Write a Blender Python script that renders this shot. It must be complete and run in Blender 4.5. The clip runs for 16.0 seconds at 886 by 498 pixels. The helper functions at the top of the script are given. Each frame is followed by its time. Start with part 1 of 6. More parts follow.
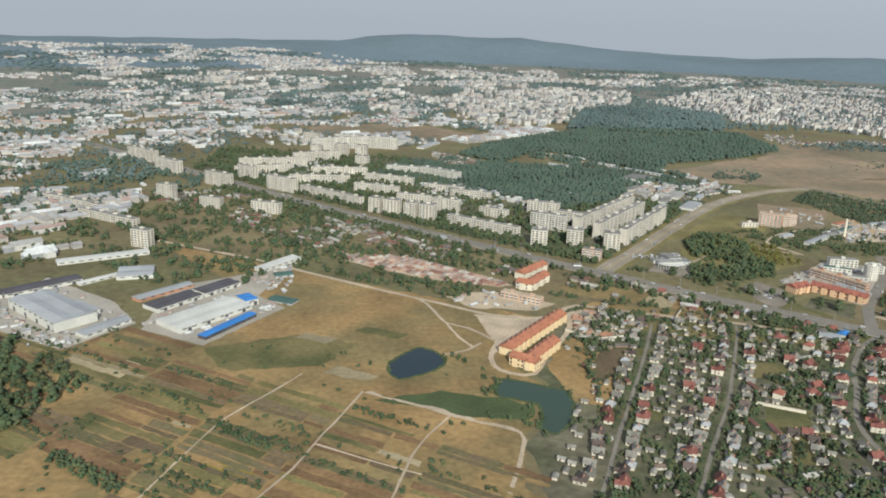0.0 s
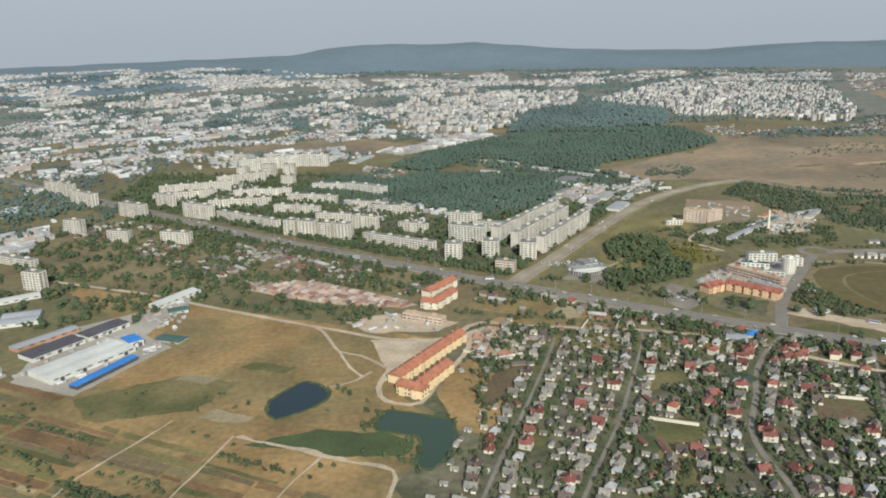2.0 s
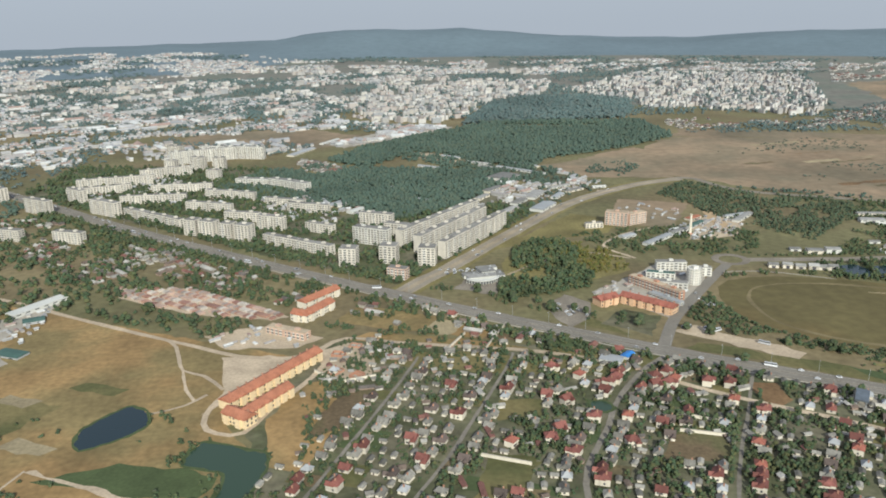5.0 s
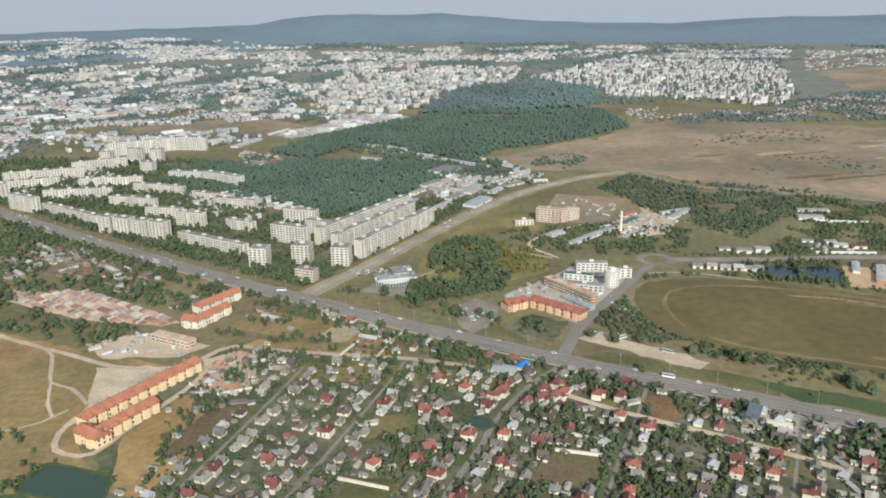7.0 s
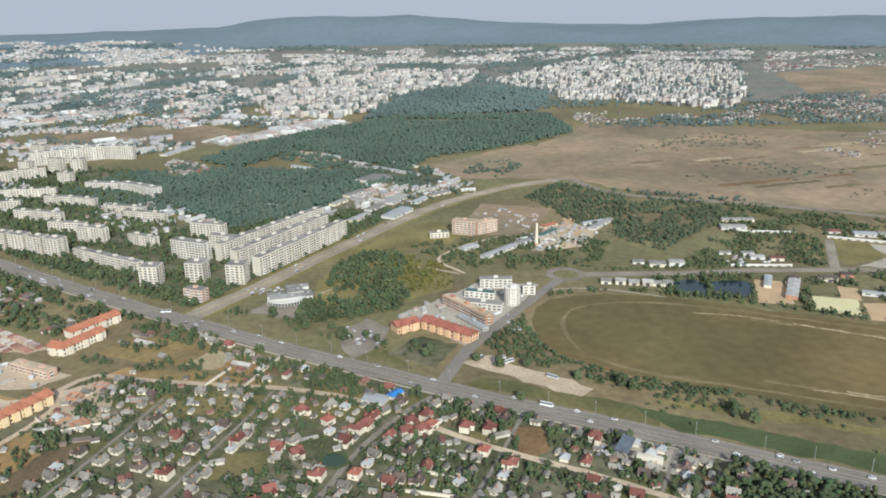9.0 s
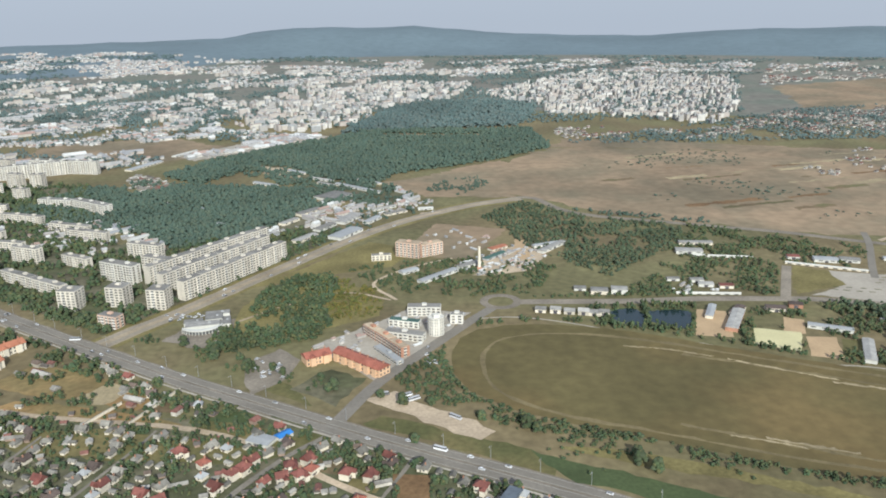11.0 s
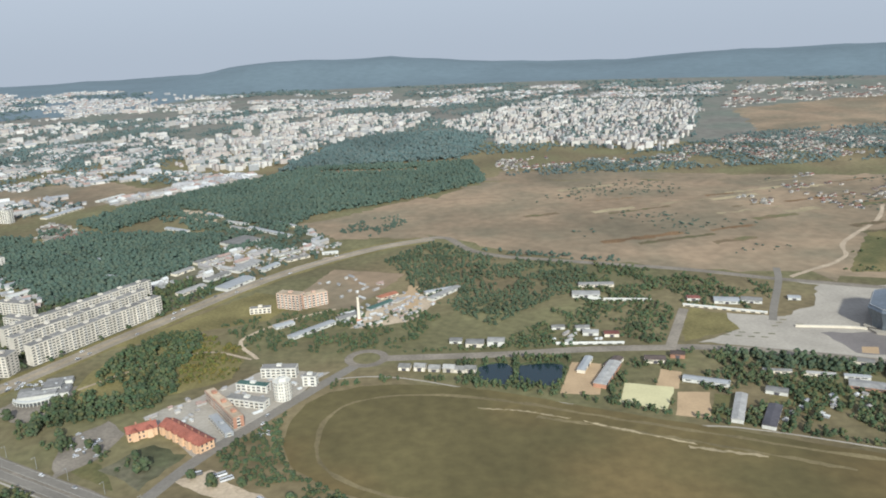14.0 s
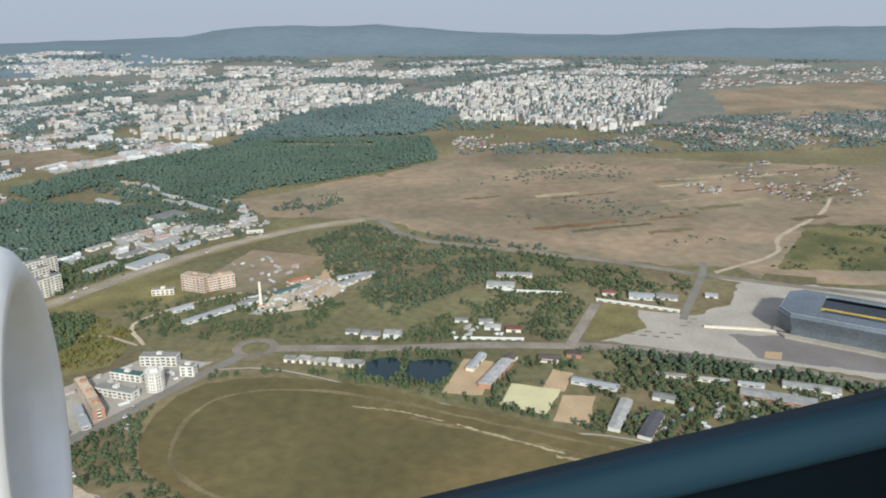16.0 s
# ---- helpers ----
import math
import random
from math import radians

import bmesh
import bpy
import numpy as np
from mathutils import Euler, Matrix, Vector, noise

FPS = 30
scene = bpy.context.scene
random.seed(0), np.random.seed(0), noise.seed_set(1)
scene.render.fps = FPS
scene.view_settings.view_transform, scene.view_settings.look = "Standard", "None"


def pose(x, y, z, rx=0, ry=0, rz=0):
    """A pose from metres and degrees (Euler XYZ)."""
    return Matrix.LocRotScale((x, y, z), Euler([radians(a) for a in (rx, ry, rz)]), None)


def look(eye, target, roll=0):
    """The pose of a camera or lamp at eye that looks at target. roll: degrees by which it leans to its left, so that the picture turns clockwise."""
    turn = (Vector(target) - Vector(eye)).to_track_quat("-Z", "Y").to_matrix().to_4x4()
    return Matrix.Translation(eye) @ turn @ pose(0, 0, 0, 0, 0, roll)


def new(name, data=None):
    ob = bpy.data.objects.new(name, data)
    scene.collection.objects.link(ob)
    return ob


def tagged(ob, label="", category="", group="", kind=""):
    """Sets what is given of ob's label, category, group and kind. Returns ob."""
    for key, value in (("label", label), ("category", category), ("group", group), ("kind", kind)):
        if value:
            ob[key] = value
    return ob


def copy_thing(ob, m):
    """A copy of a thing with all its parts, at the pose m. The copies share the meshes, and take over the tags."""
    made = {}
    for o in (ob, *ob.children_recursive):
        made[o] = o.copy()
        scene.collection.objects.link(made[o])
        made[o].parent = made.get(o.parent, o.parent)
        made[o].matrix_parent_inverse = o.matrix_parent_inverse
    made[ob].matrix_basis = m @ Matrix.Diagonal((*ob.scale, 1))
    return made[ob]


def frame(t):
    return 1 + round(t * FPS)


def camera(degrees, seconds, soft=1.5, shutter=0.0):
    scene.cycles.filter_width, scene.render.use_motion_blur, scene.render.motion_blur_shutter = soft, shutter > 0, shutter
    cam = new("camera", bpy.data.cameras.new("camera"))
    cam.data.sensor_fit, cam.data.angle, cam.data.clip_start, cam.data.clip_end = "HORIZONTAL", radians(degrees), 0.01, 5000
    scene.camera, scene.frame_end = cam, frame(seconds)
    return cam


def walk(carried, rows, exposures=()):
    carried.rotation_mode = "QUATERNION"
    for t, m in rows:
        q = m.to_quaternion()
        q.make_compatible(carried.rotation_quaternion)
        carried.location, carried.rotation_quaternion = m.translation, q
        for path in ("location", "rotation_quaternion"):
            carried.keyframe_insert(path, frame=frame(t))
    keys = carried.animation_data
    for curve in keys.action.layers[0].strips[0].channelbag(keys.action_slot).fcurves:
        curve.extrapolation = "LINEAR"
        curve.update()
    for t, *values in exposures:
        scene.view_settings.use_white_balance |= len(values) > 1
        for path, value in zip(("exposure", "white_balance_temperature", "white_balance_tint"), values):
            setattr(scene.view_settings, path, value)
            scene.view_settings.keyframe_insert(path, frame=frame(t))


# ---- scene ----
cam = camera(58.4, 16.0, soft=1.9)
PLAN = 0.79                                                    # metres to a unit of the plan below
METRES, EYE, TILT, LEAN, TURN = 750.0 * PLAN, 272.0 * PLAN, -16.67, -1.97, 0.0
ROWS = [
    (0.0, -0.00061, -0.00132, 0.00082, -0.03, -0.03, -0.02),
    (0.5, 0.02601, 0.00851, 0.00460, -1.85, 2.25, 1.71),
    (1.0, 0.05282, 0.01844, 0.00832, -1.92, 1.81, 3.72),
    (1.5, 0.07982, 0.02846, 0.01198, -1.47, 1.71, 3.89),
    (2.0, 0.10703, 0.03856, 0.01558, -1.53, 0.37, 3.84),
    (2.5, 0.13442, 0.04873, 0.01914, -1.41, 1.92, 3.62),
    (3.0, 0.16201, 0.05896, 0.02264, -1.37, 0.90, 4.14),
    (3.5, 0.18978, 0.06925, 0.02609, -1.23, 0.38, 3.65),
    (4.0, 0.21773, 0.07958, 0.02951, -1.29, -0.32, 3.51),
    (6.5, 0.36018, 0.13160, 0.04613, -1.45, -1.08, 3.12),
    (7.0, 0.38918, 0.14201, 0.04939, -1.87, -1.77, 3.34),
    (7.5, 0.41835, 0.15241, 0.05263, -2.37, -2.15, 3.56),
    (8.0, 0.44769, 0.16278, 0.05587, -2.78, -2.72, 3.61),
    (8.5, 0.47718, 0.17312, 0.05910, -3.09, -2.62, 3.85),
    (9.0, 0.50684, 0.18341, 0.06233, -3.09, -1.80, 3.80),
    (11.5, 0.65738, 0.23392, 0.07861, -1.25, -1.02, 3.86),
    (12.0, 0.68793, 0.24376, 0.08192, -1.17, -1.50, 4.87),
    (12.5, 0.71862, 0.25350, 0.08526, -1.25, -1.30, 4.17),
    (13.0, 0.74944, 0.26313, 0.08862, -1.46, -0.51, 3.60),
    (13.5, 0.78040, 0.27263, 0.09202, -1.73, 0.32, 4.04),
    (14.0, 0.81149, 0.28200, 0.09546, -1.67, 0.81, 5.09),
    (14.5, 0.84271, 0.29123, 0.09894, -0.72, 4.04, 7.13),
    (15.0, 0.87406, 0.30031, 0.10247, -0.58, 4.65, 6.14),
    (15.5, 0.90553, 0.30923, 0.10605, -0.11, 1.05, 4.94),
    (16.0, 0.93712, 0.31798, 0.10969, -1.95, -1.34, 3.37),
]
walk(cam, [(t, pose(0, 0, EYE, TILT, LEAN, TURN) @ pose(METRES * x, METRES * y, METRES * z, 90 + pitch, roll, yaw)) for t, x, y, z, yaw, pitch, roll in ROWS],
     [(0.0, 0.55, 6080.0, 2.0), (4.0, 0.58, 6050.0, 2.0), (7.0, 0.70, 5950.0, 3.5), (13.0, 0.74, 5850.0, 3.5), (16.0, 0.66, 5850.0, 3.0)])

from mathutils.geometry import delaunay_2d_cdt

# ---- light ----
SUN_TO = Vector((0.14, -0.86, 0.49)).normalized()          # towards the sun
sun = new("sun", bpy.data.lights.new("sun", "SUN"))
sun.data.energy, sun.data.angle, sun.data.color = 3.3, radians(1.5), (1.0, 0.93, 0.81)
sun.matrix_world = look((0, 0, 900), Vector((0, 0, 900)) - SUN_TO)
world = bpy.data.worlds.new("hazy_sky")
scene.world = world
world.use_nodes = True
wn = world.node_tree.nodes
sky = wn.new("ShaderNodeTexSky")
sky.sky_type, sky.sun_disc = "NISHITA", False
sky.sun_elevation = math.asin(SUN_TO.z)
sky.sun_rotation = math.atan2(SUN_TO.x, SUN_TO.y)
sky.air_density, sky.dust_density, sky.ozone_density, sky.altitude = 1.0, 1.0, 1.0, 200
wn["Background"].inputs["Strength"].default_value = 0.15
veil = wn.new("ShaderNodeMix")                                 # even haze over the whole sky
veil.data_type = "RGBA"
veil.inputs[0].default_value, veil.inputs[7].default_value = 0.92, (2.12, 2.18, 2.56, 1.0)
world.node_tree.links.new(sky.outputs[0], veil.inputs[6])
world.node_tree.links.new(veil.outputs[2], wn["Background"].inputs["Color"])

# ---- materials ----


def surface(name, colour, rough=0.9, vary=0.25, big=0.02, small=0.4, tint=None, bump=0.0, metal=0.0, each=0.0, island=None, mixcol=None, mixscale=0.01, mixrange=(0.42, 0.58)):
    """A matt surface with stains at two sizes (big, small: noise per metre). tint: a second colour in wide patches.
    each: how far single objects differ; island: colours among which loose pieces of one mesh choose."""
    m = bpy.data.materials.new(name)
    m.use_nodes = True
    n, l = m.node_tree.nodes, m.node_tree.links
    bsdf = n["Principled BSDF"]
    bsdf.inputs["Roughness"].default_value, bsdf.inputs["Metallic"].default_value = rough, metal
    bsdf.inputs["Specular IOR Level"].default_value = 0.25
    geo = n.new("ShaderNodeNewGeometry")
    pos = geo.outputs["Position"]

    def noise_at(scale, detail=4.0):
        t = n.new("ShaderNodeTexNoise")
        t.inputs["Scale"].default_value, t.inputs["Detail"].default_value = scale, detail
        l.new(pos, t.inputs["Vector"])
        return t.outputs["Fac"]

    def mix(kind, fac, a, b):
        t = n.new("ShaderNodeMix")
        t.data_type, t.blend_type = "RGBA", kind
        for socket, value in ((t.inputs[0], fac), (t.inputs[6], a), (t.inputs[7], b)):
            if hasattr(value, "is_linked"):
                l.new(value, socket)
            else:
                socket.default_value = value if isinstance(value, float) else (*value, 1.0)
        return t.outputs[2]

    def spread(value, lo, hi, a=0.0, b=1.0):
        t = n.new("ShaderNodeMapRange")
        for socket, v in zip(t.inputs[1:5], (lo, hi, a, b)):
            socket.default_value = v
        l.new(value, t.inputs[0])
        return t.outputs[0]

    col = colour
    if island:
        ramp = n.new("ShaderNodeValToRGB")
        ramp.color_ramp.interpolation = "CONSTANT"
        el = ramp.color_ramp.elements
        while len(el) < len(island):
            el.new(0.5)
        for i, c in enumerate(island):
            el[i].position, el[i].color = i / len(island), (*c, 1)
        l.new(geo.outputs["Random Per Island"], ramp.inputs[0])
        col = ramp.outputs[0]
    if tint:
        col = mix("MIX", spread(noise_at(mixscale, 5.0), *mixrange), col, tint)
    a = spread(noise_at(big), 0.3, 0.7, 1 - vary, 1 + vary)
    b = spread(noise_at(small, 3.0), 0.3, 0.7, 1 - 0.7 * vary, 1 + 0.7 * vary)
    mul = n.new("ShaderNodeMath")
    mul.operation = "MULTIPLY"
    l.new(a, mul.inputs[0]), l.new(b, mul.inputs[1])
    value = mul.outputs[0]
    if each:
        info = n.new("ShaderNodeObjectInfo")
        m2 = n.new("ShaderNodeMath")
        m2.operation = "MULTIPLY"
        l.new(value, m2.inputs[0]), l.new(spread(info.outputs["Random"], 0, 1, 1 - each, 1 + each), m2.inputs[1])
        value = m2.outputs[0]
    grey = n.new("ShaderNodeCombineColor")
    for i in range(3):
        l.new(value, grey.inputs[i])
    l.new(mix("MULTIPLY", 1.0, col, grey.outputs[0]), bsdf.inputs["Base Color"])
    if bump:
        bp = n.new("ShaderNodeBump")
        bp.inputs["Strength"].default_value, bp.inputs["Distance"].default_value = 0.6, bump
        l.new(noise_at(small), bp.inputs["Height"])
        l.new(bp.outputs[0], bsdf.inputs["Normal"])
    return m


M_GROUND = surface("dry_grassland", (0.186, 0.148, 0.080), vary=0.30, big=0.012, small=0.15, tint=(0.134, 0.122, 0.060), mixscale=0.006, bump=0.3)
# ground between far buildings, cooled and greyed with painted haze
M_CITYGROUND = surface("hazed_city_ground", (0.196, 0.186, 0.158), vary=0.25, big=0.006, small=0.05, tint=(0.128, 0.138, 0.112), mixscale=0.006)
M_MEADOW = surface("meadow", (0.285, 0.186, 0.082), vary=0.28, big=0.02, small=0.25, tint=(0.196, 0.150, 0.068), mixscale=0.014, bump=0.2)
M_MEADOW_GREEN = surface("green_meadow", (0.105, 0.105, 0.042), vary=0.25, big=0.02, small=0.3, tint=(0.15, 0.125, 0.055), mixscale=0.02)
M_PLOT = surface("plot_soil", (0.190, 0.138, 0.080), vary=0.3, big=0.03, small=0.4, each=0.25, tint=(0.115, 0.105, 0.05), mixscale=0.03)
M_GARDEN = surface("garden_soil_and_grass", (0.092, 0.090, 0.044), vary=0.35, big=0.03, small=0.35, each=0.25, tint=(0.140, 0.108, 0.062), mixscale=0.03)
M_STREET = surface("village_asphalt", (0.205, 0.182, 0.150), vary=0.22, big=0.05, small=0.5)
M_OLDROOF = surface("weathered_sheet", (0.20, 0.188, 0.165), vary=0.28, big=0.2, small=1.2, each=0.45)
M_PEACH = surface("peach_render", (0.60, 0.40, 0.255), vary=0.12, big=0.1, small=0.9)
M_ROSETILE = surface("rose_tile", (0.285, 0.105, 0.075), vary=0.2, big=0.15, small=1.2, rough=0.75)
M_STUBBLE = surface("pale_stubble", (0.30, 0.245, 0.150), vary=0.25, big=0.03, small=0.4, each=0.2)
M_OCHRE = surface("ochre_weeds", (0.175, 0.148, 0.060), vary=0.3, big=0.03, small=0.4)
M_TURF = surface("racecourse_turf", (0.144, 0.106, 0.045), vary=0.20, big=0.012, small=0.12, tint=(0.114, 0.094, 0.040), mixscale=0.007)
M_LAWN = surface("lawn", (0.066, 0.086, 0.036), vary=0.2, big=0.05, small=0.5)
M_BROWN = surface("dry_brown_field", (0.270, 0.198, 0.128), vary=0.22, big=0.006, small=0.08, tint=(0.185, 0.152, 0.100), mixscale=0.009, mixrange=(0.40, 0.62))
M_DIRT = surface("trodden_earth", (0.42, 0.335, 0.24), vary=0.22, big=0.04, small=0.5, each=0.12)
M_SAND = surface("sand_pitch", (0.42, 0.30, 0.18), vary=0.12, big=0.05, small=0.6)
M_PITCH = surface("pale_yellow_pitch", (0.55, 0.50, 0.29), vary=0.08, big=0.05, small=0.6)
M_ASPHALT = surface("asphalt", (0.196, 0.176, 0.148), vary=0.16, big=0.03, small=0.5, rough=0.85)
M_LANE = surface("worn_lane", (0.225, 0.194, 0.155), vary=0.25, big=0.05, small=0.5, each=0.15)
M_APRON = surface("concrete_paving", (0.34, 0.305, 0.255), vary=0.14, big=0.03, small=0.4, each=0.1)
M_PAVER = surface("dark_paving", (0.185, 0.165, 0.155), vary=0.15, big=0.03, small=0.5)
M_MARK = surface("road_marking", (0.42, 0.40, 0.36), vary=0.12)
M_YARD = surface("estate_yard", (0.135, 0.122, 0.080), vary=0.35, big=0.03, small=0.2, tint=(0.088, 0.092, 0.048), mixscale=0.02)
M_PANEL = surface("concrete_panel", (0.55, 0.505, 0.435), vary=0.14, big=0.10, small=0.8, each=0.12)
M_PANEL_WHITE = surface("white_panel", (0.58, 0.56, 0.51), vary=0.10, big=0.10, small=0.8, each=0.08)
M_BALCONY = surface("balcony_panel", (0.60, 0.57, 0.52), vary=0.15, big=0.2, small=1.0, each=0.1)
M_FLATROOF = surface("bitumen_roof", (0.21, 0.20, 0.185), vary=0.2, big=0.08, small=0.6, each=0.15)
M_CREAM = surface("cream_render", (0.68, 0.53, 0.33), vary=0.10, big=0.1, small=0.9)
M_PALE = surface("pale_render", (0.62, 0.56, 0.46), vary=0.10, big=0.1, small=0.9, each=0.08)
M_ORANGE = surface("orange_tile", (0.36, 0.150, 0.090), vary=0.18, big=0.15, small=1.2, rough=0.75)
M_RED = surface("red_tile", (0.168, 0.066, 0.054), vary=0.22, big=0.2, small=1.2, rough=0.75, each=0.35)
M_GREYROOF = surface("slate_sheet", (0.27, 0.26, 0.245), vary=0.22, big=0.2, small=1.2, each=0.35)
M_DARKROOF = surface("dark_brown_roof", (0.110, 0.085, 0.075), vary=0.2, big=0.2, small=1.2, each=0.3)
M_ZINC = surface("zinc_sheet", (0.33, 0.335, 0.34), vary=0.12, big=0.06, small=0.7, rough=0.5, each=0.1)
M_WALL = surface("house_render", (0.53, 0.48, 0.40), vary=0.14, big=0.3, small=1.2, each=0.25)
M_BRICK = surface("red_brick", (0.37, 0.20, 0.135), vary=0.16, big=0.1, small=1.0, each=0.15)
M_PALEBRICK = surface("pale_brick", (0.50, 0.345, 0.265), vary=0.2, big=0.12, small=0.8)
M_BLUE = surface("blue_sheet", (0.045, 0.19, 0.50), vary=0.10, big=0.06, small=0.7, rough=0.45)
M_WHITE = surface("white_sheet", (0.54, 0.53, 0.49), vary=0.10, big=0.05, small=0.6, rough=0.6)
M_DARKSHEET = surface("dark_sheet", (0.085, 0.080, 0.090), vary=0.2, big=0.05, small=0.6)
M_GREENROOF = surface("green_sheet", (0.065, 0.115, 0.100), vary=0.2, big=0.06, small=0.6)
M_STADIUM = surface("stadium_cladding", (0.165, 0.188, 0.212), vary=0.22, big=0.04, small=0.5, rough=0.38, metal=0.4)
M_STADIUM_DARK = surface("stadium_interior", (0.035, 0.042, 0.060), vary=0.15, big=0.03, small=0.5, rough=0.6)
M_SEAT = surface("yellow_seating", (0.36, 0.26, 0.06), vary=0.15, big=0.1, small=0.9)
M_GLASS = surface("window_glass", (0.085, 0.088, 0.092), vary=0.2, big=0.3, small=1.5, rough=0.25, each=0.3)
M_BARK = surface("bark", (0.10, 0.075, 0.055), vary=0.25, big=0.5, small=3.0)
LEAF = [(0.056, 0.076, 0.036), (0.070, 0.086, 0.040), (0.046, 0.068, 0.036), (0.062, 0.076, 0.042), (0.086, 0.090, 0.040), (0.050, 0.078, 0.040)]
M_LEAF = surface("leaves", (0.05, 0.07, 0.03), vary=0.30, big=0.05, small=0.9, island=LEAF)
M_FOREST = surface("forest_leaves", (0.04, 0.07, 0.045), vary=0.15, big=0.012, small=0.4,
                   island=[(0.064, 0.094, 0.074), (0.070, 0.098, 0.074), (0.060, 0.090, 0.072), (0.076, 0.098, 0.072)])
M_HEATH = surface("heath_leaves", (0.05, 0.07, 0.04), vary=0.30, big=0.03, small=0.6, island=[(0.056, 0.078, 0.046), (0.066, 0.086, 0.050), (0.050, 0.072, 0.046), (0.078, 0.088, 0.048)])
# leaf green lightened and blued: distance haze put into the base colour
M_FARWOOD = surface("hazed_far_woods", (0.055, 0.090, 0.085), vary=0.2, big=0.004, small=0.05, island=[(0.082, 0.120, 0.118), (0.092, 0.128, 0.124), (0.100, 0.126, 0.118)])
# pale blue-grey of haze painted over the far hills and rising plain
M_HILL = surface("hazed_wooded_hill", (0.132, 0.172, 0.198), vary=0.09, big=0.003, small=0.03)
M_YELLEAF = surface("turning_leaves", (0.12, 0.11, 0.03), vary=0.3, big=0.05, small=0.9, island=[(0.105, 0.105, 0.030), (0.14, 0.115, 0.032), (0.085, 0.095, 0.03)])
# wall and roof tones; the cool greys also carry a little painted haze
M_FARWALL = surface("city_walls", (0.5, 0.48, 0.44), vary=0.12, big=0.05, small=0.4,
                    island=[(0.48, 0.455, 0.415), (0.36, 0.345, 0.33), (0.42, 0.385, 0.35), (0.30, 0.305, 0.31), (0.40, 0.36, 0.335), (0.52, 0.50, 0.475)])
M_FARROOF = surface("city_roofs", (0.3, 0.25, 0.22), vary=0.15, big=0.05, small=0.4,
                    island=[(0.36, 0.355, 0.36), (0.32, 0.235, 0.205), (0.28, 0.28, 0.29), (0.52, 0.52, 0.51), (0.29, 0.27, 0.26), (0.33, 0.32, 0.31)])
M_HUTROOF = surface("weathered_hut_roofs", (0.2, 0.18, 0.16), vary=0.25, big=0.2, small=1.0,
                    island=[(0.20, 0.185, 0.165), (0.26, 0.245, 0.22), (0.145, 0.11, 0.09), (0.175, 0.085, 0.07), (0.36, 0.34, 0.31), (0.115, 0.10, 0.09)])
M_HUTWALL = surface("hut_walls", (0.3, 0.28, 0.24), vary=0.2, big=0.2, small=1.0, island=[(0.34, 0.31, 0.26), (0.22, 0.19, 0.16), (0.46, 0.43, 0.38), (0.27, 0.20, 0.16)])
M_CARPAINT = surface("car_paint", (0.45, 0.45, 0.46), vary=0.05, rough=0.3, each=0.75)
M_TYRE = surface("rubber", (0.02, 0.02, 0.02), vary=0.1)
M_STEEL = surface("galvanised_steel", (0.42, 0.43, 0.44), vary=0.1, rough=0.5, metal=0.4)


def water(name, colour):
    m = bpy.data.materials.new(name)
    m.use_nodes = True
    n, l = m.node_tree.nodes, m.node_tree.links
    b = n["Principled BSDF"]
    b.inputs["Base Color"].default_value, b.inputs["Roughness"].default_value = (*colour, 1), 0.16
    b.inputs["Specular IOR Level"].default_value = 0.25
    t, bp = n.new("ShaderNodeTexNoise"), n.new("ShaderNodeBump")
    t.inputs["Scale"].default_value, bp.inputs["Strength"].default_value, bp.inputs["Distance"].default_value = 0.7, 0.25, 0.15
    l.new(t.outputs[0], bp.inputs["Height"]), l.new(bp.outputs[0], b.inputs["Normal"])
    return m


M_WATER = water("dark_blue_water", (0.014, 0.028, 0.035))
M_WATER_GREEN = water("green_water", (0.036, 0.062, 0.040))

# ---- shaping helpers ----


class Geo:
    """Collects corners and faces of one part."""

    def __init__(self):
        self.v, self.f = [], []

    def add(self, verts, faces):
        k = len(self.v)
        self.v += [tuple(p) for p in verts]
        self.f += [tuple(i + k for i in f) for f in faces]
        return self

    def box(self, x, y, z, sx, sy, sz, turn=0.0, top=1.0):
        """A block that stands on z; top: how far its top is drawn in."""
        c, s = math.cos(turn), math.sin(turn)
        pts = []
        for h, k in ((0, 1.0), (sz, top)):
            for a, b in ((-.5, -.5), (.5, -.5), (.5, .5), (-.5, .5)):
                u, w = a * sx * k, b * sy * k
                pts.append((x + u * c - w * s, y + u * s + w * c, z + h))
        return self.add(pts, [(3, 2, 1, 0), (4, 5, 6, 7), (0, 1, 5, 4), (1, 2, 6, 5), (2, 3, 7, 6), (3, 0, 4, 7)])

    def gable(self, x, y, z, sx, sy, rise, over=0.4, hip=0.0, thick=0.25):
        """A pitched roof with its ridge along x. hip: how far the ridge's ends are drawn in."""
        a, b, r = sx / 2 + over, sy / 2 + over, sx / 2 + over - hip
        pts = [(-a, -b, 0), (a, -b, 0), (a, b, 0), (-a, b, 0), (-r, 0, rise), (r, 0, rise),
               (-a, -b, -thick), (a, -b, -thick), (a, b, -thick), (-a, b, -thick)]
        return self.add([(x + p, y + q, z + h) for p, q, h in pts],
                        [(0, 1, 5, 4), (2, 3, 4, 5), (1, 2, 5), (3, 0, 4), (0, 6, 7, 1), (1, 7, 8, 2), (2, 8, 9, 3), (3, 9, 6, 0), (9, 8, 7, 6)])

    def mesh(self, name):
        me = bpy.data.meshes.new(name)
        me.from_pydata(self.v, [], self.f)
        me.update()
        return me


